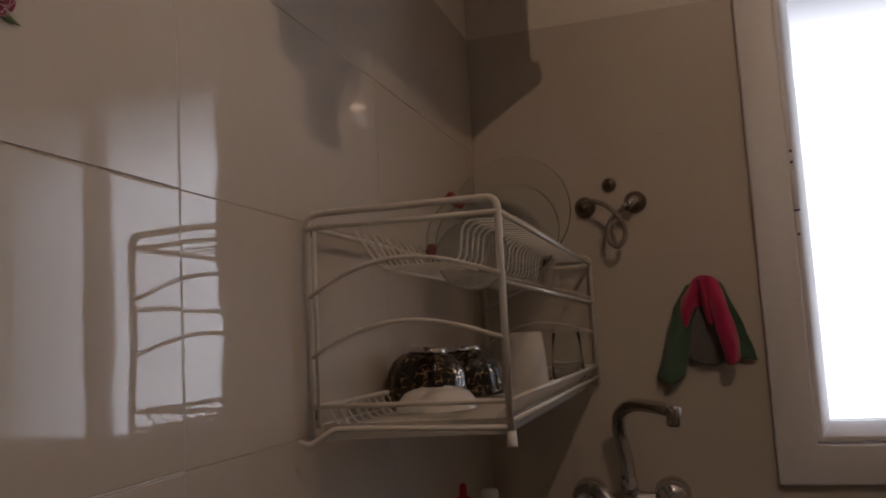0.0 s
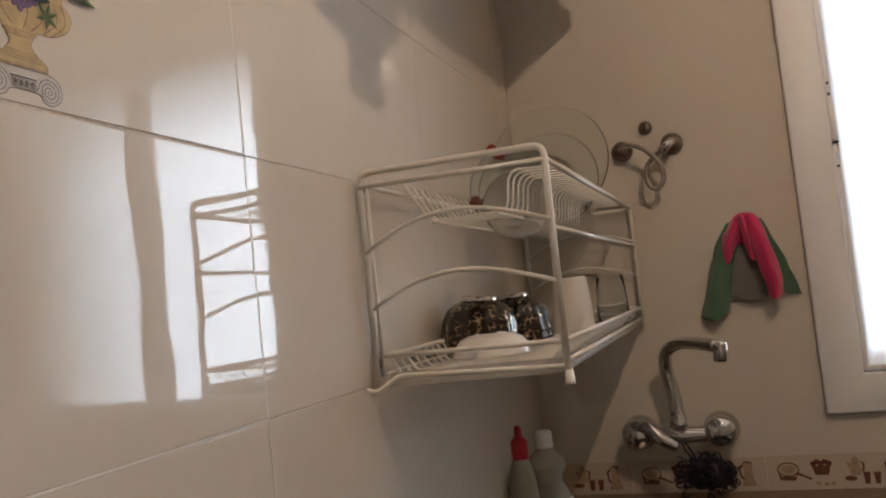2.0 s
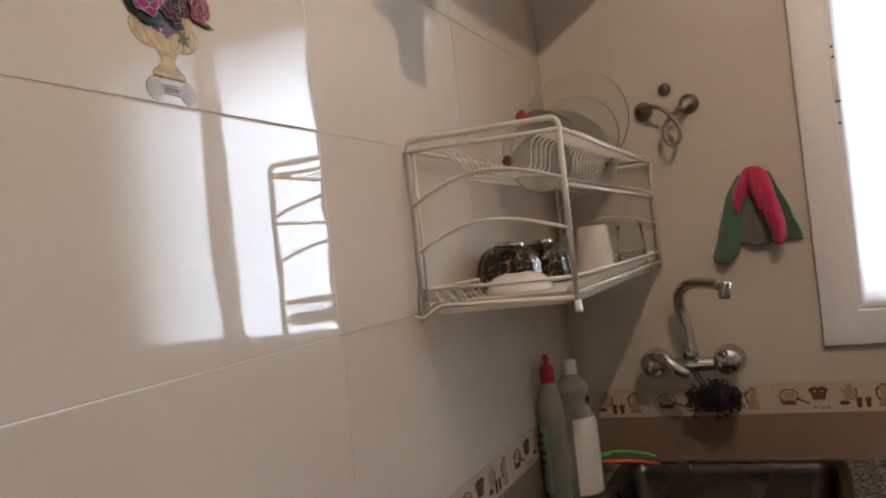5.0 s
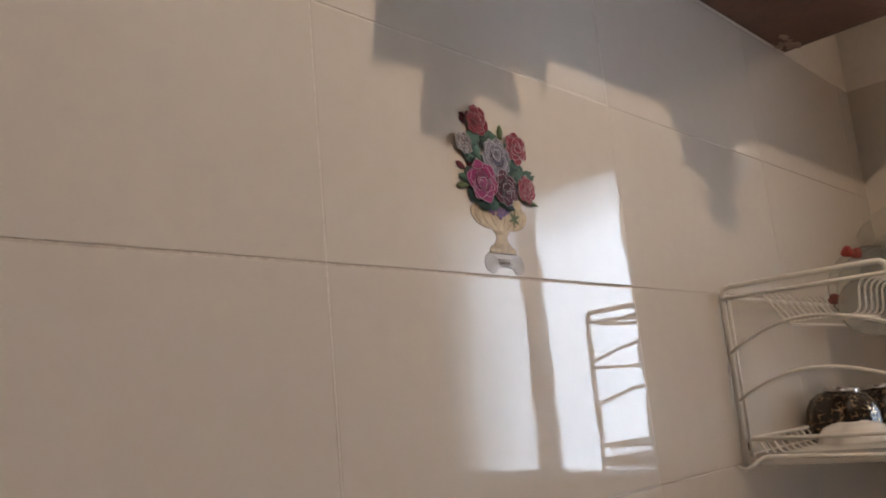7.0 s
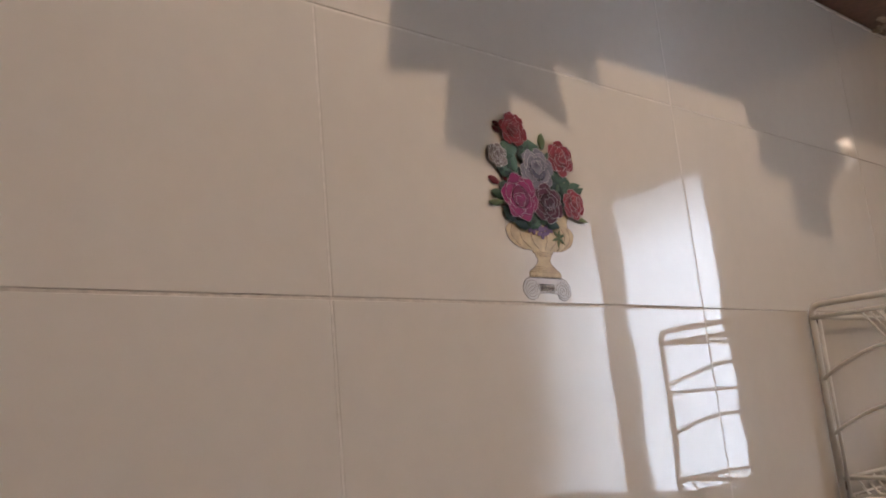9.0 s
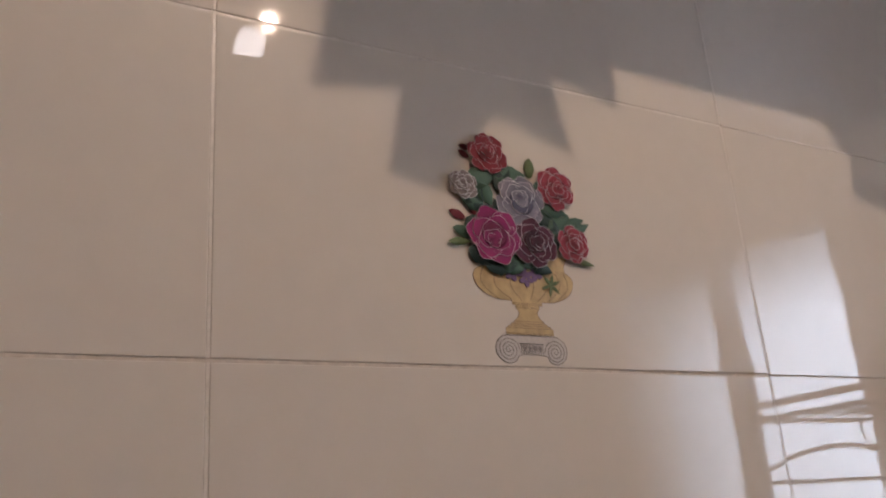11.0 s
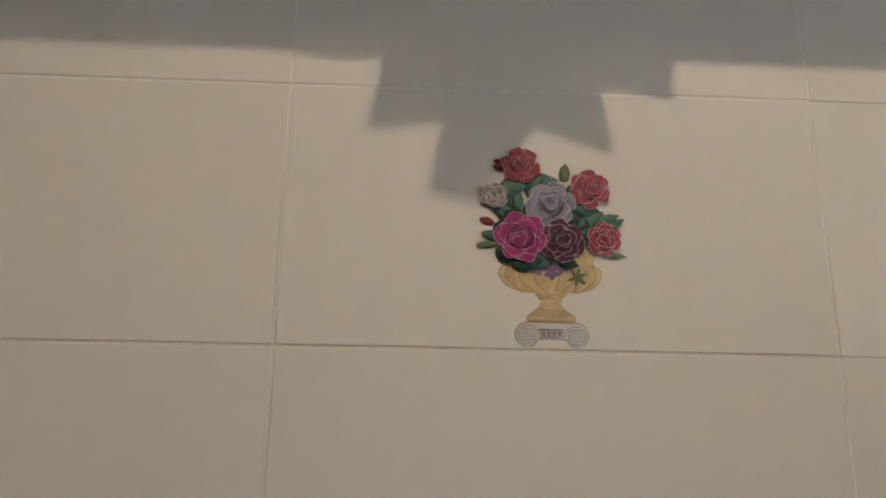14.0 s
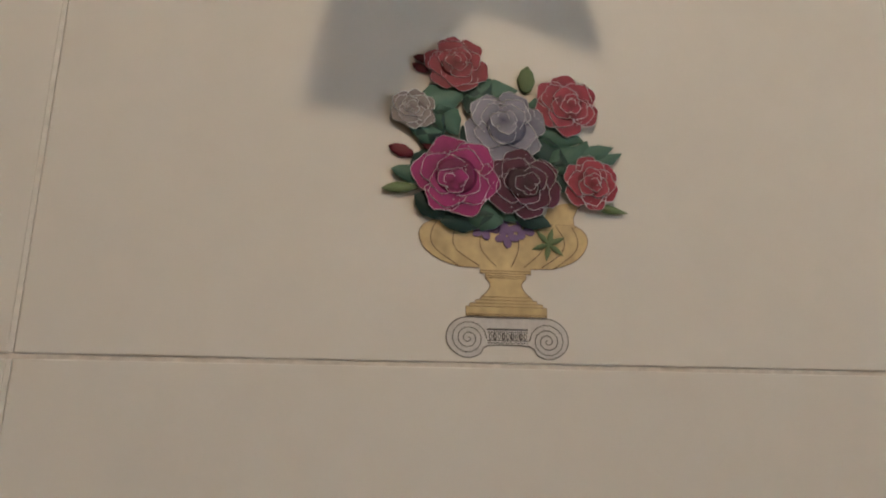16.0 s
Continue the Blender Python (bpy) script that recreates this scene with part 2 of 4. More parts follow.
def tube(pts, r, sides=8, bm=None, closed=False, caps=True):
    bm = bm or bmesh.new()
    p = [Vector(q) for q in pts]
    rad = r if isinstance(r, (list, tuple)) else [r] * len(p)
    up, rings = None, []
    for i, q in enumerate(p):
        if closed:
            d = p[(i + 1) % len(p)] - p[i - 1]
        else:
            d = p[min(i + 1, len(p) - 1)] - p[max(i - 1, 0)]
        d.normalize()
        if up is None:
            up = d.orthogonal().normalized()
        up = (up - d * up.dot(d)).normalized()
        side = d.cross(up)
        rings.append([bm.verts.new(q + (up * math.cos(a) + side * math.sin(a)) * rad[i])
                      for a in (2 * math.pi * k / sides for k in range(sides))])
    cnt = len(rings) if closed else len(rings) - 1
    for i in range(cnt):
        a, b = rings[i], rings[(i + 1) % len(rings)]
        for k in range(sides):
            bm.faces.new((a[k], a[(k + 1) % sides], b[(k + 1) % sides], b[k]))
    if caps and not closed:
        bm.faces.new(rings[0][::-1])
        bm.faces.new(rings[-1])
    return bm


def lathe(profile, m=None, seg=32, bm=None, ripple=0.0, lobes=0):
    """Spin a profile of (radius, height) about z, then pose it by m."""
    bm = bm or bmesh.new()
    m = m or Matrix.Identity(4)
    rings = []
    for r, h in profile:
        if r < 1e-5:
            rings.append([bm.verts.new(m @ Vector((0, 0, h)))])
        else:
            ring = []
            for k in range(seg):
                a = 2 * math.pi * k / seg
                q = r * (1 + (ripple * math.cos(lobes * a) if lobes else 0))
                ring.append(bm.verts.new(m @ Vector((q * math.cos(a), q * math.sin(a), h))))
            rings.append(ring)
    for a, b in zip(rings, rings[1:]):
        if len(a) == 1 and len(b) == 1:
            continue
        for k in range(seg):
            k2 = (k + 1) % seg
            if len(a) == 1:
                bm.faces.new((a[0], b[k], b[k2]))
            elif len(b) == 1:
                bm.faces.new((a[k], a[k2], b[0]))
            else:
                bm.faces.new((a[k], a[k2], b[k2], b[k]))
    return bm


def ring_frame(x0, z0, x1, z1, width, y0, y1, bevel=0.004, back=None):
    """A rectangular frame standing in the xz plane, from y0 to y1; its inner faces slope if it is wider at the back."""
    bm = bmesh.new()
    loops = []
    for y in (y0, y1):
        for e in (0, width if y == y0 or back is None else back):
            loops.append([bm.verts.new(c) for c in ((x0 + e, y, z0 + e), (x1 - e, y, z0 + e), (x1 - e, y, z1 - e), (x0 + e, y, z1 - e))])
    fo, fi, bo, bi = loops
    for a, b in ((fo, fi), (fi, bi), (bi, bo), (bo, fo)):
        for k in range(4):
            bm.faces.new((a[k], a[(k + 1) % 4], b[(k + 1) % 4], b[k]))
    bmesh.ops.recalc_face_normals(bm, faces=bm.faces)
    if bevel:
        sharp = [e for e in bm.edges if len(e.link_faces) == 2 and e.calc_face_angle(0) > 0.5]
        bmesh.ops.bevel(bm, geom=sharp, offset=bevel, segments=2, affect="EDGES", profile=0.5)
    return bm


def slab(outline, depth, m):
    """A flat outline (u, v) given thickness: local z from 0 to depth, posed by m."""
    bm = bmesh.new()
    a = [bm.verts.new(m @ Vector((u, v, 0))) for u, v in outline]
    b = [bm.verts.new(m @ Vector((u, v, depth))) for u, v in outline]
    bm.faces.new(a[::-1])
    bm.faces.new(b)
    for k in range(len(a)):
        k2 = (k + 1) % len(a)
        bm.faces.new((a[k], a[k2], b[k2], b[k]))
    return bm


# ---- structure ----
WIN_X0, WIN_X1, WIN_Z0, WIN_Z1 = 0.590, 1.45, 1.08, 2.07    # hole in the wall
wall_left = tagged(link("wall_left", box(-0.15, REAR - 0.15, FLOOR, -0.0011, BACK + 0.2, CEIL), M_GROUT, smooth=False),
                   "cream glazed tile wall with thin joints above the counter", "wall", kind="structure")
bm = box(-0.001, BACK + 0.0010, FLOOR, WIN_X0, BACK + 0.2, CEIL)
box(WIN_X1, BACK + 0.0010, FLOOR, RIGHT + 0.15, BACK + 0.2, CEIL, bm=bm)
box(WIN_X0, BACK + 0.0010, FLOOR, WIN_X1, BACK + 0.2, WIN_Z0, bm=bm)
box(WIN_X0, BACK + 0.0010, WIN_Z1, WIN_X1, BACK + 0.2, CEIL, bm=bm)
wall_back = tagged(link("wall_back", bm, M_GROUT_PALE, smooth=False), "cream tiled wall behind the sink with a window", "wall", kind="structure")
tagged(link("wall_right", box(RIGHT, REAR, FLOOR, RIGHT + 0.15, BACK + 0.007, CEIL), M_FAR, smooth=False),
       "plain unseen wall, toned down to cut bounced light", "wall", kind="structure")
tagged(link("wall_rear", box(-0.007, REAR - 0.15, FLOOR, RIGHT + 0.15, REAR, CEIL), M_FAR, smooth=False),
       "plain unseen wall, toned down to cut bounced light", "wall", kind="structure")
tagged(link("floor", box(-0.15, REAR - 0.15, FLOOR - 0.1, RIGHT + 0.15, BACK + 0.2, FLOOR), M_FLOOR, smooth=False),
       "plain brownish stone floor", "floor", kind="structure")
tagged(link("ceiling", box(-0.15, REAR - 0.15, CEIL, RIGHT + 0.15, BACK + 0.2, CEIL + 0.1), M_CEIL, smooth=False),
       "plain white painted ceiling", "ceiling", kind="structure")
part("plaster", box(-0.004, REAR, TILE_TOP, 0.0002, BACK, CEIL), M_PAINT, wall_left, "cream painted plaster above the tiles", False)
part("plaster", box(0.0004, BACK - 0.0002, TILE_TOP, RIGHT, BACK + 0.004, CEIL), M_PAINT, wall_back, "cream painted plaster above the tiles", False)
tagged(link("backdrop", box(-1.6, 2.0, 0.2, 4.0, 2.02, 3.4), M_OUT, smooth=False), "overexposed white daylight outside the window", "daylight", kind="structure")

# ---- window ----
window = thing("window_1", (1.0, BACK, 1.04), "white plastic two-sash window, closed and full of daylight", "window", kind="structure")
part("casing", ring_frame(0.557, 1.046, 1.477, 2.11, 0.0735, BACK - 0.018, BACK + 0.09), M_PVC, window)
for x0, x1 in ((0.631, 1.016), (1.018, 1.403)):
    sash = part("sash", ring_frame(x0, 1.123, x1, 2.035, 0.010, BACK - 0.008, BACK + 0.05, 0.003, back=0.035), M_PVC, window)
    pane = part("pane", box(x0 + 0.033, BACK + 0.043, 1.156, x1 - 0.033, BACK + 0.048, 2.002), M_PANE, sash, "clear window glass", False)
    pane.visible_shadow = False
    part("gasket", box(x0 + 0.034, BACK + 0.0395, 1.1585, x1 - 0.034, BACK + 0.0425, 1.1605), M_DARK, sash, "dark rubber gasket", False)
    if x0 < 0.7:
        part("hinge_plate", box(0.631, BACK - 0.013, 1.567, 0.643, BACK - 0.007, 1.640, 0.002), M_PVC, sash)
        part("hinge_pin", box(0.631, BACK - 0.0145, 1.5615, 0.643, BACK - 0.007, 1.5645, 0.001), M_DARK, sash, "dark metal hinge pin")
        for z in (1.680, 1.658, 1.517):
            part("screw", lathe([(0, -0.001), (0.0028, -0.001), (0.0024, 0.002), (0, 0.002)], pose(0.6365, BACK - 0.009, z, 90), 10), M_DARK, sash, "small dark screw")

# ---- upper cabinet ----
CAB_Z, CAB_D, CAB_Y = 2.0125, 0.330, 0.710
cab = thing("wall_cabinet", (0.15, 0, CAB_Z), "dark brown wooden wall cabinet hung above the tiles", "cabinet")
part("bottom_panel", box(0.002, -1.5, CAB_Z, CAB_D, CAB_Y, CAB_Z + 0.018, 0.0015), M_WOOD, cab, smooth=False)
part("side_panel", box(0.002, CAB_Y - 0.018, CAB_Z + 0.018, CAB_D, CAB_Y, CEIL - 0.02, 0.0015), M_WOOD, cab, smooth=False)
part("side_panel", box(0.002, -1.5, CAB_Z + 0.018, CAB_D, -1.482, CEIL - 0.02, 0.0015), M_WOOD, cab, smooth=False)
for y0, y1 in ((-1.48, -0.74), (-0.737, 0.0), (0.003, CAB_Y - 0.02)):
    part("door", box(CAB_D - 0.018, y0, CAB_Z + 0.019, CAB_D, y1, CEIL - 0.02, 0.0015), M_WOOD, cab, smooth=False)
bm = bmesh.new()
for k in range(16):
    y = CAB_Y - 0.008 - 0.075 * random.random() ** 1.3
    x = 0.006 + 0.035 * random.random()
    s = 0.003 + 0.006 * random.random()
    merge(bm, slab([(s * (0.6 + 0.6 * random.random()) * math.cos(a), 1.8 * s * (0.6 + 0.6 * random.random()) * math.sin(a)) for a in (i * 0.9 for i in range(7))],
                   0.0012, pose(x, y, CAB_Z - 0.0011)))
part("chipped_edge", bm, M_CHIP, cab, "pale chipped veneer at the corner", False)

part("light_rail", box(CAB_D + 0.0005, -1.5, CAB_Z - 0.0005, CAB_D + 0.015, CAB_Y, CAB_Z + 0.035, 0.003), M_WOOD, cab, smooth=False)

# cloth edging with stepped points, hung unseen from the cabinet's front edge
edging = thing("cloth_edging", (CAB_D, -0.1, CAB_Z), "unseen cream cloth edging with stepped points under the cabinet, shaped from its shadow", "edging")
EDGE_X = CAB_D + 0.016
KX = (LAMP.x - EDGE_X) / LAMP.x
# outlines of the shadow on the wall, projected back towards the bulb below
STEPS = [(-0.500, 1.81), (-0.489, 1.781), (-0.415, 1.781), (-0.428, 1.707), (-0.356, 1.719), (-0.369, 1.646), (-0.324, 1.637),
         (-0.269, 1.713), (-0.193, 1.688), (-0.206, 1.762), (-0.132, 1.744), (-0.134, 1.81)]
STEPS_B = [(0.165, 1.81), (0.175, 1.757), (0.200, 1.752), (0.190, 1.697), (0.268, 1.686), (0.253, 1.622), (0.362, 1.601),
           (0.358, 1.668), (0.392, 1.700), (0.396, 1.715), (0.440, 1.722), (0.450, 1.81)]
for pts in (STEPS, STEPS_B):
    hang = [(LAMP.y + (y - LAMP.y) * KX, LAMP.z + (z - LAMP.z) * KX) for y, z in pts]
    hang[0], hang[-1] = (hang[0][0], CAB_Z + 0.03), (hang[-1][0], CAB_Z + 0.03)
    part("point", slab(hang, 0.0015, Matrix(((0, 0, 1, EDGE_X), (1, 0, 0, 0), (0, 1, 0, 0), (0, 0, 0, 1)))), M_CLOTH, edging, smooth=False)

# ---- bulb ----
lamp = thing("hanging_bulb", (LAMP.x, LAMP.y, CEIL), "bare lit bulb on a short cord from the ceiling", "lamp")
part("bulb", lathe([(0, -0.009), (0.0052, -0.0075), (0.0082, -0.0037), (0.009, 0), (0.0082, 0.0037), (0.0052, 0.0075), (0, 0.009)],
                   Matrix.Translation(LAMP), 24), M_BULB, lamp, "small glowing warm white capsule bulb")
part("capsule_neck", lathe([(0, 0.0092), (0.003, 0.0094), (0.004, 0.02), (0.004, 0.041), (0, 0.041)], Matrix.Translation(LAMP), 14), M_WHITEPLASTIC, lamp)
part("socket", lathe([(0.0, 0.041), (0.016, 0.041), (0.018, 0.06), (0.016, 0.085), (0.004, 0.09), (0.004, 0.092)], Matrix.Translation(LAMP), 20), M_WHITEPLASTIC, lamp)
# emitter added below the one bulb to set its reflected spot, with invented fittings
low = Vector((0.80, -0.245, 2.258))
part("spot_emitter", box(low.x - 0.021, low.y - 0.023, low.z - 0.016, low.x + 0.021, low.y + 0.023, low.z + 0.020, 0.006, seg=2), M_SPOT_GLOW, lamp, "added glowing block that makes the lamp's spot in the tiles")
part("emitter_socket", lathe([(0.0, 0.0205), (0.015, 0.0205), (0.016, 0.045), (0.004, 0.05), (0, 0.05)], Matrix.Translation(low), 16), M_WHITEPLASTIC, lamp)
part("emitter_cord", tube([low + Vector((0, 0, 0.045)), (low.x, low.y, CEIL - 0.1), (LAMP.x, LAMP.y - 0.03, CEIL - 0.01)], 0.003), M_WHITEPLASTIC, lamp)
part("cord", tube([LAMP + Vector((0, 0, 0.09)), Vector((LAMP.x, LAMP.y, CEIL))], 0.003), M_WHITEPLASTIC, lamp)
part("rose_cap", lathe([(0, -0.03), (0.03, -0.028), (0.045, 0.0)], pose(LAMP.x, LAMP.y, CEIL), 24), M_WHITEPLASTIC, lamp)

# ---- counter and sink ----
SX0, SX1, SY0, SY1 = 0.120, 0.555, 0.60, 1.035
bm = box(0.001, 0.47, COUNTER - 0.035, SX0, BACK - 0.001, COUNTER, 0.002)
box(SX1, 0.47, COUNTER - 0.035, RIGHT - 0.001, BACK - 0.001, COUNTER, 0.002, bm)
box(SX0, 0.47, COUNTER - 0.035, SX1, SY0, COUNTER, 0.0, bm)
box(SX0, SY1, COUNTER - 0.035, SX1, BACK - 0.001, COUNTER, 0.0, bm)
tagged(link("worktop", bm, M_GRANITE, smooth=False), "dark speckled granite worktop round the steel sink", "worktop")
base = thing("base_cabinet", (0.3, 0.8, FLOOR), "brown wooden base cabinet under the worktop", "cabinet")
part("body", box(0.002, 0.50, FLOOR, RIGHT - 0.002, 0.518, COUNTER - 0.036, 0.002), M_WOOD, base, smooth=False)
part("side_panel", box(0.002, 0.519, FLOOR, 0.02, BACK - 0.01, COUNTER - 0.036, 0.002), M_WOOD, base, smooth=False)


def rounded_rect(x0, y0, x1, y1, r, n=5):
    out = []
    for cx, cy, a0 in ((x1 - r, y1 - r, 0), (x0 + r, y1 - r, 90), (x0 + r, y0 + r, 180), (x1 - r, y0 + r, 270)):
        out += [(cx + r * math.cos(radians(a0 + 90 * k / n)), cy + r * math.sin(radians(a0 + 90 * k / n))) for k in range(n + 1)]
    return out


sink = thing("sink", (0.35, 0.82, COUNTER), "brushed steel sink basin set in the worktop", "sink")
bm = bmesh.new()
prev = None
for e, z, r in ((-0.022, 0.0005, 0.03), (-0.021, 0.004, 0.03), (-0.004, 0.004, 0.035), (0.001, 0.001, 0.036), (0.006, -0.02, 0.04), (0.018, -0.15, 0.05), (0.04, -0.168, 0.06), (0.15, -0.172, 0.04)):
    loop = [bm.verts.new((x, y, COUNTER + z)) for x, y in rounded_rect(SX0 + e, SY0 + e, SX1 - e, SY1 - e, r)]
    if prev:
        for k in range(len(loop)):
            k2 = (k + 1) % len(loop)
            bm.faces.new((prev[k], prev[k2], loop[k2], loop[k]))
    prev = loop
bm.faces.new(prev)
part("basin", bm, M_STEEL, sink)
part("drain", lathe([(0, 0.001), (0.02, 0.001), (0.036, 0.004), (0.038, 0.001)], pose(0.355, 0.82, COUNTER - 0.172), 24), M_CHROME, sink)

# ---- dish rack ----
M_MILK = surface("milky_glass", (0.62, 0.60, 0.56), 0.12, var=0.05, trans=0.7, ior=1.2)
M_TRAY = surface("translucent_tray", (0.62, 0.58, 0.53), 0.25, var=0.08, scale=20)
see = M_TRAY.node_tree.nodes.new("ShaderNodeBsdfTransparent")
see_mix = M_TRAY.node_tree.nodes.new("ShaderNodeMixShader")
see_mix.inputs[0].default_value = 0.55
M_TRAY.node_tree.links.new(next(x for x in M_TRAY.node_tree.nodes if x.type == "BSDF_PRINCIPLED").outputs[0], see_mix.inputs[1])
M_TRAY.node_tree.links.new(see.outputs[0], see_mix.inputs[2])
M_TRAY.node_tree.links.new(see_mix.outputs[0], M_TRAY.node_tree.nodes["Material Output"].inputs[0])
RX0, RX1, RY0, RY1, RZ0, RZ1 = 0.010, 0.238, 0.240, 1.066, 1.246, 1.506
SKEW = 0.006     # the wall side of the near end stands forward
rack = thing("dish_rack", (0.12, 0.66, RZ0), "white enamelled wire two-tier dish rack hung on the tiles", "dish rack")


def near(x, y):
    """The y of an end frame at x; the near end is skewed towards the wall."""
    return y - (SKEW * (RX1 - x) / (RX1 - RX0) if y < 0.5 else 0)


def front(y):
    """The front x of the rack, which runs in a little towards the far end."""
    return RX1 - 0.003 * (y - RY0) / (RY1 - RY0)


for y in (RY0, RY1):
    ya, yb, xf = near(RX0, y), y, front(y)
    part("end_frame", tube(fillet([(RX0, ya - 0.006, RZ0 + 0.002), (RX0, ya, RZ1), (xf, yb, RZ1), (xf, yb - 0.004, RZ0)], 0.014), 0.0042, 10), M_WIRE, rack)
    if y == RY0:
        part("foot", lathe([(0, -0.008), (0.006, -0.008), (0.0055, -0.004), (0.0048, 0.008), (0, 0.009)], pose(xf + 0.001, yb - 0.004, RZ0 - 0.002), 12), M_WHITEPLASTIC, rack, "white plastic foot cap")
    for z, rise in ((1.408, 0.033), (1.338, 0.032)):
        arc = [(RX0 + (xf - RX0) * k / 12, near(RX0 + (RX1 - RX0) * k / 12, y) - 0.004, z + 0.013 * k / 12 + rise * math.sin(math.pi * (k / 12) ** 0.9)) for k in range(13)]
        part("end_bar", tube(arc, 0.0026), M_WIRE, rack)
    for z in (RZ1 - 0.017, 1.284):
        part("end_bar", tube([(RX0, near(RX0, y) - 0.003, z), (xf, y - 0.002, z)], 0.003), M_WIRE, rack)
part("end_bar", tube([(RX0 + 0.009, near(RX0, RY0) - 0.001, RZ1 - 0.012), (RX0 + 0.009, near(RX0, RY0) - 0.005, 1.262)], 0.0024), M_WIRE, rack)
for x in (RX0 + 0.006, RX1):
    for z, r in ((RZ1 - 0.016, 0.0034), (1.412, 0.0028), (1.284, 0.0032), (1.262, 0.0026)):
        if z == 1.412 and x < RX1:
            continue
        part("long_rail", tube([(x, near(x, RY0), z), (front(RY1) if x == RX1 else x, RY1, z)], r), M_WIRE, rack)
foot_loop = fillet([(RX0, RY0 - 0.044, RZ0 + 0.004), (RX0 + 0.012, RY0 - 0.044, RZ0 - 0.002), (RX0 + 0.038, RY0 - 0.036, 1.262), (RX1, RY0 - 0.004, 1.256)], 0.008)
part("lower_bar", tube(foot_loop, 0.003), M_WIRE, rack)


def wire_mesh(pts, r):
    bm = tube(fillet(pts, 0.006, 3), r, 6)
    me = bpy.data.meshes.new("shelf_wire")
    bm.to_mesh(me)
    bm.free()
    for p in me.polygons:
        p.use_smooth = True
    me.materials.append(M_WIRE)
    return me


UPPER = wire_mesh([(RX0 + 0.010, 0, RZ1 - 0.004), (0.050, 0, 1.456), (0.060, 0, 1.4485), (0.156, 0, 1.4485), (0.162, 0, 1.456), (0.166, 0, 1.490), (0.175, 0, 1.499), (RX1, 0, RZ1 - 0.010)], 0.0015)
LOWER = wire_mesh([(RX0 + 0.006, 0, 1.284), (0.032, 0, 1.2585), (0.212, 0, 1.2585), (RX1, 0, 1.284)], 0.0016)
for me, step, first in ((UPPER, 0.0275, 0.11), (LOWER, 0.024, 0.016)):
    y = RY0 + first
    while y < RY1 - 0.01:
        w = new("shelf_wire", me)
        w.parent = rack
        w.matrix_parent_inverse = Matrix.Translation(rack.location).inverted()
        w.location = (0, y, 0)
        w.scale = (front(y) / RX1, 1, 1)
        y += step
for x in (0.05, 0.09, 0.155, 0.2):
    part("long_rail", tube([(x, RY0, 1.2555), (x, RY1, 1.2555)], 0.002), M_WIRE, rack)
for x in (0.064, 0.152):
    part("long_rail", tube([(x, RY0 + 0.095, 1.4455), (x, RY1, 1.4455)], 0.002), M_WIRE, rack)
bm = bmesh.new()
prev = None
tray = [(0.0, 1.2475), (0.001, 1.2645), (0.003, 1.2645), (0.0025, 1.2505), (0.05, 1.2500)]
for e, z in tray:
    loop = [bm.verts.new((x, y, z)) for x, y in ((0.024 + e, RY0 - 0.012 + e), (RX1 - 0.006 - e, RY0 + 0.008 + e), (RX1 - 0.010 - e, RY1 - 0.01 - e), (0.024 + e, RY1 - 0.01 - e))]
    if prev:
        for k in range(4):
            bm.faces.new((prev[k], prev[(k + 1) % 4], loop[(k + 1) % 4], loop[k]))
    else:
        bm.faces.new(loop[::-1])
    prev = loop
bm.faces.new(prev)
part("drip_tray", bm, M_TRAY, rack, "off-white plastic drip tray", False)
for z in (RZ1 - 0.006, 1.285):
    bm = lathe([(0, 0), (0.006, 0), (0.006, 0.004), (0.003, 0.008), (0, 0.008)], pose(0.0005, RY0 + 0.013, z - 0.012, 0, 90, 0), 12)
    part("wall_hook", bm, M_AGED, rack, "small dark wall hook")

# ---- dishes ----
def plate_profile(r, t=0.004):
    return [(0, 0), (r * 0.55, 0), (r * 0.72, 0.004), (r * 0.97, 0.016), (r, 0.018), (r * 0.985, 0.018 + t * 0.6), (r * 0.94, 0.0155 + t), (r * 0.70, 0.004 + t), (r * 0.5, t), (0, t)]


def berry(m, s):
    return lathe([(0, -1.0 * s), (0.45 * s, -0.75 * s), (0.85 * s, -0.1 * s), (0.9 * s, 0.35 * s), (0.5 * s, 0.8 * s), (0, 0.85 * s)], m @ Matrix.Diagonal((1, 0.3, 1, 1)), 14)


big = tagged(link("glass_plate", lathe(plate_profile(0.120, 0.003), pose(0.103, 0.955, 1.588, 80, 0, 0), 48), M_GLASS), "large clear glass serving plate standing in the rack", "plate")
mid = tagged(link("glass_plate", lathe(plate_profile(0.098, 0.003), pose(0.108, 0.905, 1.545, 79, 0, 0), 48), M_GLASS), "clear glass plate standing in the rack", "plate")
for y, r in ((0.64, 0.070), (0.69, 0.070)):
    p = tagged(link("glass_plate", lathe(plate_profile(r, 0.003), pose(0.100, y, 1.441 + r, 82, 0, 0), 40), M_GLASS), "small clear glass plate with painted red strawberries", "plate")
    part("painted_strawberry", berry(pose(0.075, y - 0.020, 1.441 + r + 0.066, 0, 75, 0), 0.012), M_STRAW, p, "red painted strawberry")
    part("painted_strawberry", berry(pose(0.036, y - 0.012, 1.441 + r - 0.014, 0, 70, 0), 0.012), M_STRAW, p, "red painted strawberry")
tagged(link("saucer", lathe(plate_profile(0.050, 0.003), pose(0.146, 0.47, 1.462, 80, 0, 12), 40), M_MILK), "small milky glass saucer standing in the rack", "saucer")


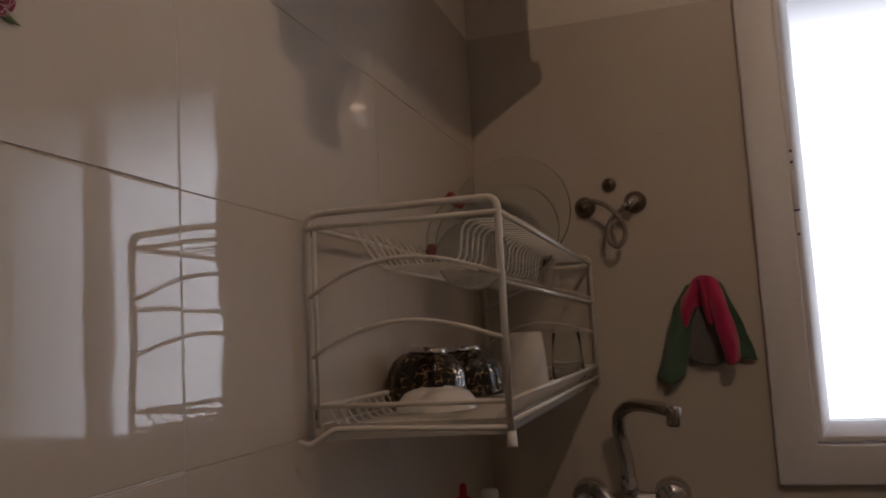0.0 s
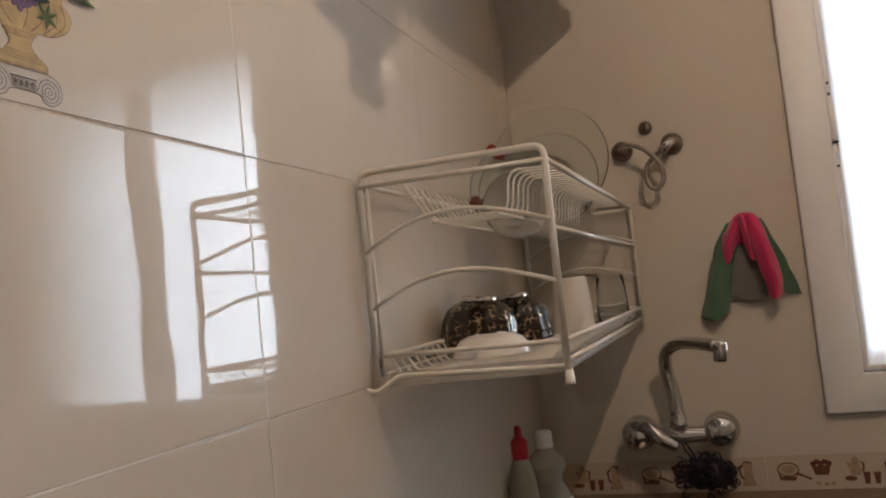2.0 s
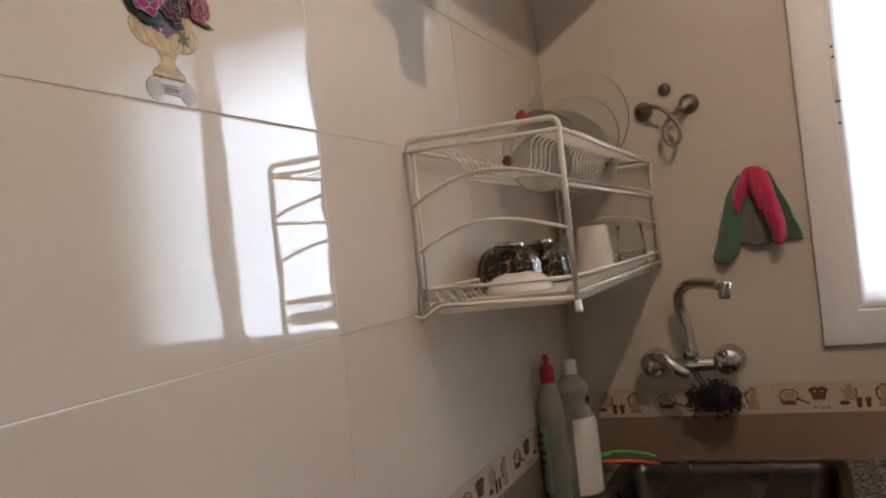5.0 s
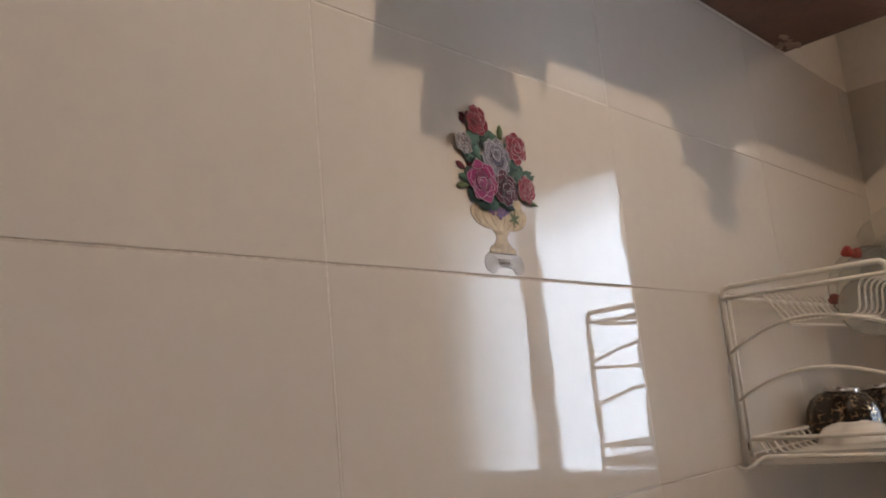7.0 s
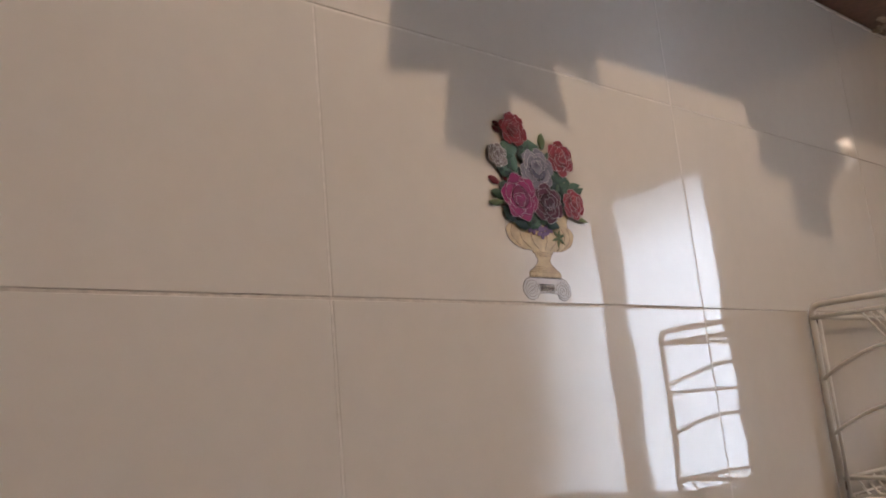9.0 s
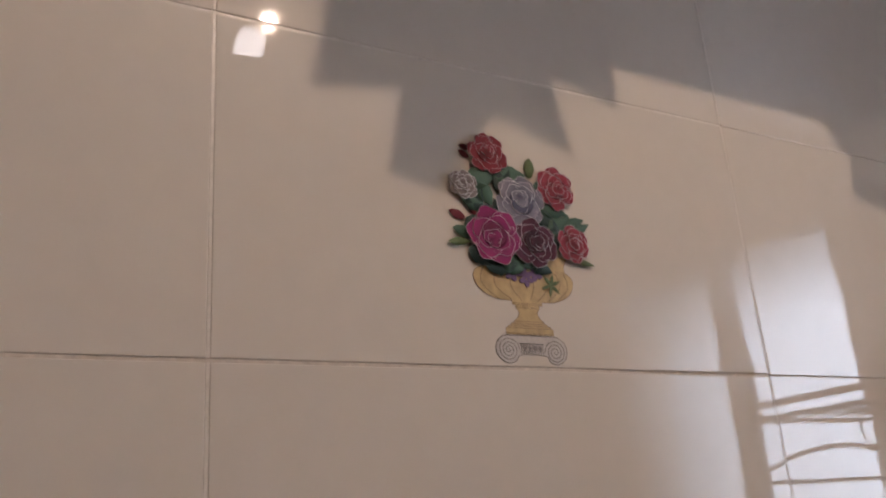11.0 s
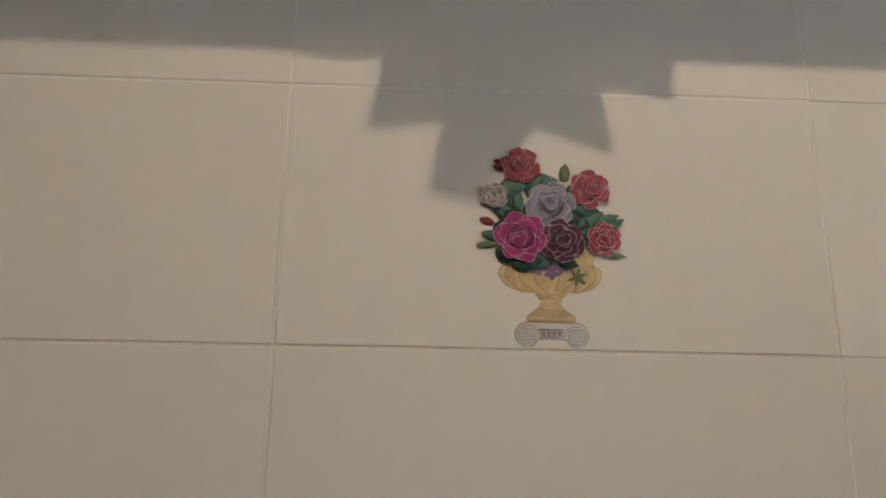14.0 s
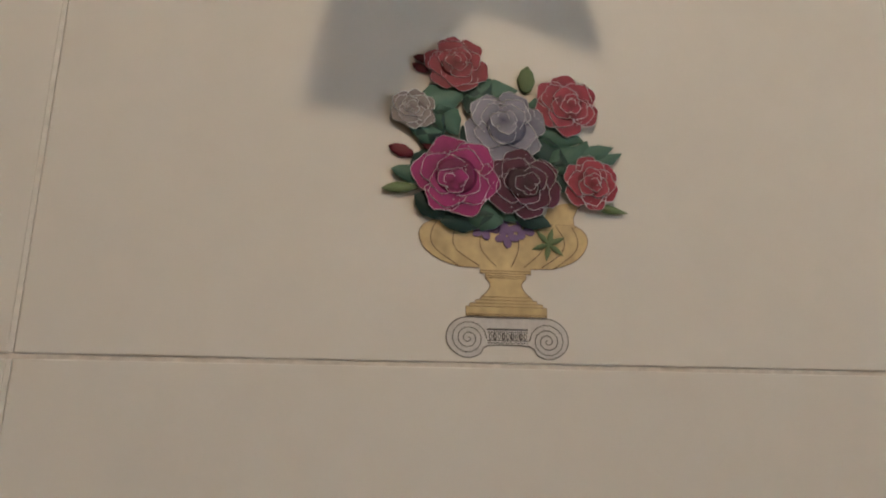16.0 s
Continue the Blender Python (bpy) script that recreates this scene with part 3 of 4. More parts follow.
def bowl_profile(r, h, t=0.004, foot=0.4):
    """An upside-down bowl, rim at height 0, foot ring on top."""
    out = [(r, 0), (r * 0.985, 0.003), (r * 0.93, h * 0.42), (r * 0.78, h * 0.75), (r * 0.56, h * 0.93), (r * foot, h * 0.97), (r * foot, h), (r * foot - 0.004, h), (r * foot - 0.005, h * 0.95), (0, h * 0.94)]
    inner = [(0, h * 0.94 - t), (r * 0.52, h * 0.9 - t), (r * 0.74, h * 0.72 - t), (r * 0.93 - t, h * 0.38), (r - t, 0)]
    return out + inner + [(r, 0)]


low = thing("bowl", (0.094, 0.432, 1.260), "off-white china bowl turned upside down in the rack", "bowl")
part("body", lathe(bowl_profile(0.056, 0.030), pose(0.094, 0.434, 1.2605), 44), M_CHINA, low)


def dark_bowl(x, y, z, lean, turn):
    top = thing("bowl", (x, y, z), "black bowl with gold leaf pattern turned upside down", "bowl", "dark bowls in the rack")
    m = pose(x, y, z, 0, lean, turn)
    part("body", lathe([(0.058, 0), (0.0585, 0.004), (0.0575, 0.020), (0.055, 0.040), (0.048, 0.056), (0.036, 0.066), (0.027, 0.0685), (0.026, 0.074), (0.022, 0.074), (0.021, 0.066),
                        (0, 0.065), (0, 0.061), (0.034, 0.061), (0.050, 0.045), (0.0555, 0.002), (0.058, 0)], m, 64, ripple=0.022, lobes=12), M_BOWL, top)
    part("foot_ring", lathe([(0.0205, 0.067), (0.0272, 0.067), (0.0268, 0.0765), (0.0212, 0.0765), (0.0205, 0.067)], m, 32), M_CHROME, top, "shiny gilt foot ring")


dark_bowl(0.0595, 0.492, 1.2665, 5, 0)
dark_bowl(0.086, 0.618, 1.2640, -3, 20)


def mug(x, y, z, r, h, mat, label, cat="mug", handle=True):
    m = thing(cat.replace(" ", "_"), (x, y, z), label, cat)
    prof = [(r, 0), (r * 0.99, 0.002), (r * 0.93, h * 0.5), (r * 0.80, h * 0.95), (r * 0.74, h), (0, h * 0.985), (0, h - 0.006), (r * 0.72, h - 0.008), (r * 0.9 - 0.003, h * 0.45), (r - 0.003, 0), (r, 0)]
    part("body", lathe(prof, pose(x, y, z), 36), mat, m)
    if handle:
        pts = [(x - r * 0.6, y - r * 0.6, z + h * 0.75), (x - r * 1.15, y - r * 1.1, z + h * 0.66), (x - r * 1.2, y - r * 1.15, z + h * 0.35), (x - r * 0.65, y - r * 0.68, z + h * 0.22)]
        part("handle", tube(smooth_path(pts, 5), 0.0045), mat, m)
    return m


mug(0.138, 0.83, 1.2605, 0.039, 0.098, M_CHINA, "white china mug upside down in the rack", handle=False)
mug(0.196, 0.935, 1.2605, 0.032, 0.10, M_GLASS, "clear drinking glass upside down in the rack", "glass", False)
mug(0.110, 0.96, 1.2605, 0.034, 0.10, M_GLASS, "clear drinking glass upside down in the rack", "glass", False)

# ---- mixer tap ----
tap = thing("mixer_tap", (0.277, BACK, 1.03), "chrome wall-mounted mixer tap with two round handles", "tap")
TZ = 1.027
for x in (0.203, 0.362):
    part("wall_flange", lathe([(0.0, 0.0), (0.036, 0.0), (0.036, 0.006), (0.031, 0.018), (0.020, 0.026), (0.016, 0.030), (0, 0.030)], pose(x, BACK, TZ, 90), 32), M_CHROME, tap)
    part("union_nut", lathe([(0.019, 0.028), (0.019, 0.050), (0.014, 0.056), (0, 0.056)], pose(x, BACK, TZ, 90), 6), M_CHROME, tap)
    part("handle_dome", lathe([(0.0, 0.083), (0.012, 0.082), (0.024, 0.077), (0.0305, 0.066), (0.0305, 0.054), (0.024, 0.050), (0, 0.05)], pose(x, BACK, TZ + 0.006, 90), 28), M_CHROME, tap)
part("body", lathe([(0, -0.09), (0.010, -0.09), (0.014, -0.06), (0.017, -0.02), (0.019, 0.0), (0.017, 0.02), (0.014, 0.06), (0.010, 0.09), (0, 0.09)], pose(0.283, BACK - 0.052, TZ, 0, 90, 0), 24), M_CHROME, tap)
lever = smooth_path([(0.209, BACK - 0.075, TZ + 0.020), (0.226, BACK - 0.088, TZ + 0.024), (0.253, BACK - 0.098, TZ + 0.002), (0.281, BACK - 0.10, TZ - 0.016)], 5)
part("lever", tube(lever, [0.008 + 0.007 * math.sin(math.pi * k / (len(lever) - 1)) for k in range(len(lever))], 10), M_CHROME, tap)
part("spout_nut", lathe([(0.0, 0), (0.017, 0), (0.018, 0.012), (0.014, 0.03), (0.011, 0.034)], pose(0.284, BACK - 0.052, TZ + 0.012), 24), M_CHROME, tap)
sp = smooth_path([(0.284, BACK - 0.052, TZ + 0.03), (0.281, BACK - 0.053, TZ + 0.080), (0.273, BACK - 0.060, TZ + 0.130), (0.279, BACK - 0.078, TZ + 0.166),
                  (0.308, BACK - 0.115, TZ + 0.184), (0.346, BACK - 0.172, TZ + 0.186), (0.378, BACK - 0.215, TZ + 0.182)], 6)
part("spout", tube(sp, [0.0145 - 0.003 * k / len(sp) for k in range(len(sp))], 14), M_CHROME, tap)
part("aerator", lathe([(0, -0.022), (0.011, -0.022), (0.0125, -0.018), (0.0125, 0.008), (0.010, 0.014), (0, 0.014)], pose(0.384, BACK - 0.222, TZ + 0.178, 0, 6, 0), 20), M_CHROME, tap)

# curled black scrubber hanging from the tap
scrub = thing("scrubber", (0.30, BACK - 0.06, 0.95), "black curly wire scrubber hanging under the tap", "scrubber")
bm = bmesh.new()
rnd = random.Random(3)
for k in range(260):
    c = Vector((rnd.gauss(0, 0.021), rnd.gauss(0, 0.013), rnd.gauss(0, 0.014)))
    ax = Vector((rnd.uniform(-1, 1), rnd.uniform(-1, 1), rnd.uniform(-1, 1))).normalized()
    u = ax.orthogonal().normalized()
    w = ax.cross(u)
    r = rnd.uniform(0.003, 0.007)
    tube([Vector((0.331, BACK - 0.065, 0.953)) + c + (u * math.cos(a) + w * math.sin(a)) * r + ax * 0.002 * a for a in (0.7 * i for i in range(13))], 0.0016, 4, bm)
part("core", lathe([(0, -0.024), (0.018, -0.018), (0.026, -0.002), (0.020, 0.014), (0.008, 0.022), (0, 0.023)], pose(0.331, BACK - 0.065, 0.953) @ Matrix.Diagonal((1.75, 1.0, 1.35, 1)), 24, ripple=0.14, lobes=5), M_SCRUB, scrub)
part("curl", bm, M_SCRUB, scrub)
part("loop", tube(smooth_path([(0.315, BACK - 0.062, 0.965), (0.303, BACK - 0.078, 1.0), (0.291, BACK - 0.076, 1.018), (0.290, BACK - 0.06, 1.0), (0.313, BACK - 0.06, 0.968)], 5), 0.0018, 6), M_SCRUB, scrub)

# ---- old water connections above ----
pipe = thing("water_connection", (0.295, BACK, 1.63), "tarnished wall outlets joined by a short looped hose", "pipe fitting")
for x, z, r in ((0.233, 1.610, 0.022), (0.335, 1.611, 0.023)):
    part("wall_flange", lathe([(0, 0), (r, 0), (r * 0.98, 0.005), (r * 0.7, 0.014), (r * 0.5, 0.018), (0, 0.018)], pose(x, BACK, z, 90), 24), M_AGED, pipe)
part("elbow", tube(fillet([(0.335, BACK - 0.012, 1.611), (0.335, BACK - 0.042, 1.611), (0.315, BACK - 0.05, 1.592)], 0.012), 0.009, 12), M_CHROME, pipe, "chrome elbow")
hose = smooth_path([(0.233, BACK - 0.014, 1.610), (0.236, BACK - 0.04, 1.614), (0.258, BACK - 0.052, 1.613), (0.286, BACK - 0.055, 1.598), (0.311, BACK - 0.052, 1.564),
                    (0.313, BACK - 0.05, 1.535), (0.297, BACK - 0.048, 1.518), (0.281, BACK - 0.046, 1.534), (0.284, BACK - 0.042, 1.566), (0.301, BACK - 0.044, 1.585), (0.317, BACK - 0.049, 1.594)], 7)
part("hose", tube(hose, 0.0052, 10), M_HOSE, pipe, "grey braided hose")
stub = thing("pipe_cap", (0.30, BACK, 1.667), "round tarnished pipe cap on the tiles", "pipe cap")
part("body", lathe([(0, 0), (0.014, 0), (0.0145, 0.006), (0.011, 0.013), (0.006, 0.015), (0, 0.015)], pose(0.286, BACK, 1.652, 90), 20), M_AGED, stub)
part("slot", box(0.284, BACK - 0.017, 1.644, 0.288, BACK - 0.0145, 1.660, 0.0005), M_DARK, stub)


# ---- cloths on the wall hook ----
def cloth(name, rows, mat, parent, label="", t=0.0025):
    """A draped sheet from rows of points, with thickness."""
    grid = [smooth_path([(x - 0.006, y, 1.265 + 0.93 * (z - 1.265)) for x, y, z in r], 5) for r in rows]
    cols = list(zip(*grid))
    cols = [smooth_path(c, 5) for c in cols]
    bm = bmesh.new()
    def fold(p):
        q = p * 42
        return p + Vector((0.004 * noise.noise(q * 0.7), -0.008 * abs(noise.noise(q)) - 0.003 * abs(noise.noise(q * 2.6)), 0.003 * noise.noise(q * 0.8 + Vector((5, 2, 7)))))
    vs = [[bm.verts.new(fold(p)) for p in c] for c in cols]
    for a, b in zip(vs, vs[1:]):
        for k in range(len(a) - 1):
            bm.faces.new((a[k], a[k + 1], b[k + 1], b[k]))
    bmesh.ops.recalc_face_normals(bm, faces=bm.faces)
    bmesh.ops.solidify(bm, geom=bm.faces[:], thickness=t)
    return part(name, bm, mat, parent, label)


B = BACK
towel = thing("kitchen_cloth", (0.45, B, 1.45), "pink cleaning cloth draped over a wall hook", "cloth")
cloth("drape", [[(0.430, B - 0.012, 1.443), (0.443, B - 0.026, 1.459), (0.458, B - 0.030, 1.464), (0.474, B - 0.026, 1.460), (0.488, B - 0.012, 1.450)],
                [(0.417, B - 0.014, 1.418), (0.431, B - 0.040, 1.428), (0.456, B - 0.032, 1.440), (0.480, B - 0.040, 1.430), (0.497, B - 0.014, 1.416)],
                [(0.410, B - 0.016, 1.392), (0.424, B - 0.044, 1.396), (0.452, B - 0.026, 1.420), (0.484, B - 0.044, 1.400), (0.503, B - 0.016, 1.385)],
                [(0.408, B - 0.014, 1.366), (0.422, B - 0.034, 1.360), (0.446, B - 0.022, 1.402), (0.484, B - 0.044, 1.372), (0.508, B - 0.016, 1.355)]], M_PINK, towel)
cloth("crease", [[(0.448, B - 0.036, 1.456), (0.456, B - 0.046, 1.458), (0.464, B - 0.036, 1.456)],
                 [(0.452, B - 0.038, 1.415), (0.460, B - 0.052, 1.415), (0.469, B - 0.038, 1.413)],
                 [(0.462, B - 0.034, 1.365), (0.470, B - 0.046, 1.362), (0.480, B - 0.034, 1.364)]], M_PINK, towel)
cloth("roll", [[(0.456, B - 0.040, 1.458), (0.470, B - 0.046, 1.460), (0.482, B - 0.038, 1.454)],
               [(0.468, B - 0.048, 1.400), (0.484, B - 0.060, 1.400), (0.500, B - 0.044, 1.396)],
               [(0.480, B - 0.048, 1.330), (0.498, B - 0.062, 1.330), (0.514, B - 0.042, 1.330)],
               [(0.486, B - 0.044, 1.284), (0.502, B - 0.054, 1.278), (0.517, B - 0.036, 1.284)]], M_PINK, towel)
green = thing("kitchen_cloth", (0.44, B, 1.44), "green cleaning cloth hanging under the pink one", "cloth")
cloth("drape", [[(0.426, B - 0.008, 1.445), (0.455, B - 0.010, 1.452), (0.485, B - 0.008, 1.447)],
                [(0.396, B - 0.010, 1.385), (0.415, B - 0.024, 1.385), (0.440, B - 0.010, 1.382)],
                [(0.376, B - 0.010, 1.315), (0.396, B - 0.030, 1.312), (0.424, B - 0.010, 1.315)],
                [(0.360, B - 0.008, 1.250), (0.385, B - 0.024, 1.240), (0.412, B - 0.008, 1.262)]], M_GREEN, green)
cloth("corner", [[(0.482, B - 0.007, 1.452), (0.492, B - 0.010, 1.448)], [(0.500, B - 0.007, 1.390), (0.520, B - 0.012, 1.378)],
                 [(0.505, B - 0.007, 1.330), (0.541, B - 0.012, 1.318)], [(0.508, B - 0.007, 1.290), (0.548, B - 0.010, 1.282)]], M_GREEN, green)
cloth("inner_fold", [[(0.425, B - 0.009, 1.410), (0.462, B - 0.012, 1.415), (0.495, B - 0.009, 1.408)],
                     [(0.416, B - 0.009, 1.340), (0.458, B - 0.020, 1.335), (0.500, B - 0.010, 1.330)],
                     [(0.418, B - 0.008, 1.290), (0.458, B - 0.014, 1.275), (0.500, B - 0.008, 1.285)]], M_GREY, green, "shaded grey-mauve inner fold")
hook = thing("wall_hook", (0.463, B, 1.45), "small white plastic wall hook behind the cloths", "hook")
part("stem", tube(fillet([(0.457, B, 1.428), (0.457, B - 0.018, 1.424), (0.457, B - 0.020, 1.440)], 0.006), 0.003), M_WHITEPLASTIC, hook)

# ---- bottles ----
BX, BY = 0.0305, 0.750
b1 = thing("dish_soap_bottle", (BX, BY, COUNTER), "translucent grey-green dish soap bottle with a red cap", "bottle")
m = pose(BX, BY, COUNTER)
part("body", lathe([(0, 0), (0.026, 0), (0.0295, 0.006), (0.0295, 0.150), (0.0285, 0.182), (0.026, 0.212), (0.020, 0.238), (0.014, 0.250), (0.011, 0.253), (0.011, 0.258), (0, 0.258)], m, 36), M_SOAP, b1)
part("cap", lathe([(0.0145, 0.250), (0.0150, 0.254), (0.0150, 0.280), (0.0125, 0.285), (0.007, 0.288), (0.0065, 0.304), (0.004, 0.308), (0, 0.308)], m, 24), M_RED, b1, "red push-pull cap")


def wrap(r, z0, z1, a0, a1, n=12):
    """A strip bent round the bottle."""
    bm = bmesh.new()
    rows = [[bm.verts.new((BX + r * math.cos(a), BY + r * math.sin(a), COUNTER + z)) for a in (radians(a0 + (a1 - a0) * k / n) for k in range(n + 1))] for z in (z0, z1)]
    for k in range(n):
        bm.faces.new((rows[0][k], rows[0][k + 1], rows[1][k + 1], rows[1][k]))
    return bm


part("liquid", lathe([(0, 0.002), (0.024, 0.002), (0.0280, 0.007), (0.0280, 0.038), (0, 0.038)], m, 32), M_LIQUID, b1, "dark green soap left at the bottom")
label1 = part("label", wrap(0.0299, 0.030, 0.166, -186, -98), M_TEAL, b1, "teal paper label")
for k in range(5):
    part("print_bar", wrap(0.0303, 0.072 + 0.018 * k, 0.079 + 0.018 * k, -150 - 8 * (k % 2), -124 + 6 * (k % 3), 5), M_INK, label1, "dark printed bar")
b2 = thing("detergent_bottle", (0.048, 0.818, COUNTER), "milky grey and white waisted detergent bottle", "bottle")
m = pose(0.056, 0.830, COUNTER) @ Matrix.Diagonal((1.06, 1.06, 0.95, 1))
part("body", lathe([(0, 0), (0.040, 0), (0.043, 0.006), (0.043, 0.136), (0.042, 0.155), (0.0385, 0.173), (0.031, 0.190), (0.0255, 0.200), (0.0250, 0.206), (0.0275, 0.216), (0.0345, 0.229), (0.0348, 0.235), (0.032, 0.243), (0.023, 0.256), (0.0145, 0.265), (0.013, 0.272), (0, 0.272)], m, 36), M_CLEAR, b2)
part("cap", lathe([(0.0145, 0.266), (0.0148, 0.27), (0.0145, 0.295), (0.012, 0.298), (0, 0.298)], m, 24), M_WHITEPLASTIC, b2)
bm = bmesh.new()
r = [[bm.verts.new((0.056 + 0.0463 * q * math.cos(a), 0.830 + 0.0463 * q * math.sin(a), COUNTER + 0.95 * z)) for a in (radians(-82 + 12 * k) for k in range(14))] for z, q in ((0.006, 1.0), (0.060, 1.0), (0.136, 1.0), (0.155, 0.978), (0.172, 0.905))]
for a, b in zip(r, r[1:]):
    for k in range(13):
        bm.faces.new((a[k], a[k + 1], b[k + 1], b[k]))
part("label", bm, M_WHITEPLASTIC, b2, "plain white label wrapped half round")

# ---- brushes by the sink ----
for mat, name, pts in ((M_LIME, "green", [(0.060, 0.995, 0.835), (0.105, 1.010, 0.838), (0.150, 1.020, 0.832), (0.182, 1.025, 0.822)]),
                       (M_ORANGE, "orange", [(0.040, 0.960, 0.824), (0.100, 0.975, 0.826), (0.150, 0.985, 0.822), (0.196, 0.990, 0.816)])):
    br = thing("dish_brush", (0.11, 1.0, COUNTER), f"{name} plastic dish brush lying by the sink", "brush")
    p = smooth_path(pts, 5)
    part("handle", tube(p, [0.005 - 0.002 * k / len(p) for k in range(len(p))], 10), mat, br)
    hx, hy, hz = pts[0]
    part("head", lathe([(0, -0.004), (0.016, -0.004), (0.018, 0.0), (0.016, 0.004), (0, 0.005)], pose(hx + 0.008, hy, hz, 0, 0, 0), 20), mat, br)
    bm = bmesh.new()
    for k in range(60):
        a, q = 2.4 * k, 0.015 * math.sqrt(k / 60)
        tube([(hx + 0.008 + q * math.cos(a), hy + q * math.sin(a), hz - 0.003), (hx + 0.008 + 1.15 * q * math.cos(a), hy + 1.15 * q * math.sin(a), COUNTER)], 0.0008, 3, bm)
    part("bristles", bm, M_BRISTLE, br, "pale stiff bristles")

# ---- rose and urn wall sticker ----
M_URN = surface("printed_ochre_urn", (0.46, 0.335, 0.16), 0.35, var=0.3, scale=45, fine=120)
M_URN_DARK = surface("urn_outline", (0.11, 0.06, 0.03), 0.4, var=0.2)
M_PED = surface("printed_grey_pedestal", (0.47, 0.43, 0.39), 0.35, var=0.12, scale=120, fine=400)
M_PED_DARK = surface("pedestal_outline", (0.07, 0.06, 0.055), 0.4, var=0.2)
M_GLITTER = surface("glitter_edge", (0.80, 0.77, 0.76), 0.30, 0.35, var=0.3, scale=500, fine=1500, bump=0.001, bump_scale=2500)


def petal_mat(name, edge, core):
    """A printed petal: dark at its base, light at its rim, with a little grain."""
    m, n, l, b = node_mat(name)
    info = n.new("ShaderNodeObjectInfo")
    tc = n.new("ShaderNodeTexCoord")
    nz = n.new("ShaderNodeTexNoise")
    nz.inputs["Scale"].default_value = 220
    l.new(tc.outputs["Object"], nz.inputs["Vector"])
    sep = n.new("ShaderNodeSeparateXYZ")
    l.new(tc.outputs["UV"], sep.inputs[0])
    a, c2 = n.new("ShaderNodeMath"), n.new("ShaderNodeMath")
    a.operation = c2.operation = "MULTIPLY_ADD"
    l.new(nz.outputs[0], a.inputs[0])
    a.inputs[1].default_value = 0.45
    l.new(sep.outputs[1], a.inputs[2])
    l.new(info.outputs["Random"], c2.inputs[0])
    c2.inputs[1].default_value = 0.35
    l.new(a.outputs[0], c2.inputs[2])
    mr = n.new("ShaderNodeMapRange")
    mr.inputs[1].default_value, mr.inputs[2].default_value = 0.45, 1.7
    l.new(c2.outputs[0], mr.inputs[0])
    c = n.new("ShaderNodeMix")
    c.data_type = "RGBA"
    c.inputs[6].default_value, c.inputs[7].default_value = (*core, 1), (*edge, 1)
    l.new(mr.outputs[0], c.inputs[0])
    l.new(c.outputs[2], b.inputs["Base Color"])
    b.inputs["Roughness"].default_value = 0.55
    b.inputs["Specular IOR Level"].default_value = 0.25
    return m


M_ROSE = {"red": petal_mat("red_rose", (0.25, 0.030, 0.045), (0.085, 0.006, 0.010)),
          "coral": petal_mat("coral_rose", (0.33, 0.045, 0.070), (0.11, 0.010, 0.018)),
          "magenta": petal_mat("magenta_rose", (0.31, 0.020, 0.14), (0.11, 0.005, 0.045)),
          "plum": petal_mat("plum_rose", (0.085, 0.009, 0.032), (0.022, 0.003, 0.010)),
          "blue": petal_mat("blue_grey_rose", (0.29, 0.27, 0.31), (0.06, 0.06, 0.10)),
          "grey": petal_mat("grey_rose", (0.27, 0.23, 0.22), (0.10, 0.08, 0.08))}
M_LEAF = petal_mat("printed_leaf", (0.15, 0.23, 0.15), (0.06, 0.12, 0.085))
M_LEAF_D = petal_mat("printed_dark_leaf", (0.075, 0.12, 0.085), (0.02, 0.045, 0.04))
M_LEAF_L = petal_mat("printed_light_leaf", (0.30, 0.30, 0.13), (0.10, 0.14, 0.06))
M_VIOLET = petal_mat("violet_blossom", (0.34, 0.26, 0.36), (0.16, 0.10, 0.20))

SX, SZ, SU, SV = -0.2572, 1.5035, 1.285, 1.243


def at(u, v, h):
    """A point of the sticker: mm along the wall, mm above the pedestal's foot, mm off the tile."""
    return Vector((0.8 * h / 1000, SX + SU * u / 1000, SZ + SV * v / 1000))


ON_WALL = Matrix(((0, 0, 0.001, 0), (SU * 0.001, 0, 0, SX), (0, SV * 0.001, 0, SZ), (0, 0, 0, 1)))


def print_shape(pts, h0, h1):
    return slab(pts, h1 - h0, ON_WALL @ Matrix.Translation((0, 0, h0)))


def line(pts, r=0.34, h=0.6, closed=False, bm=None):
    return tube([at(u, v, h) for u, v in pts], r / 1000, 5, bm, closed)


def ellipse(cu, cv, a, b, n=24, turn=0):
    c, s = math.cos(radians(turn)), math.sin(radians(turn))
    return [(cu + a * math.cos(t) * c - b * math.sin(t) * s, cv + a * math.cos(t) * s + b * math.sin(t) * c) for t in (2 * math.pi * k / n for k in range(n))]


sticker = thing("wall_sticker", (0, SX, SZ), "raised rose bouquet sticker with a printed ochre urn on the tile", "sticker")
ped = [(-23.5, 4), (-25.2, 9), (-23.5, 14), (-19, 17), (-12, 17.4), (12, 17.4), (19, 17), (24, 13.5), (25.5, 8), (23.5, 3), (18, 0), (12.5, 1.5), (9, 5.4), (-8, 5.4), (-11.5, 1.8), (-17.5, 0.2)]
ped = [(p.x, p.y) for p in smooth_path([(u, v, 0) for u, v in ped], 3, True)]
base_p = part("pedestal", print_shape(ped, 0.1, 0.5), M_PED, sticker, "grey scrolled column capital", False)
part("outline", line(ped, 0.30, 0.5, True), M_PED_DARK, base_p, "dark printed outline")
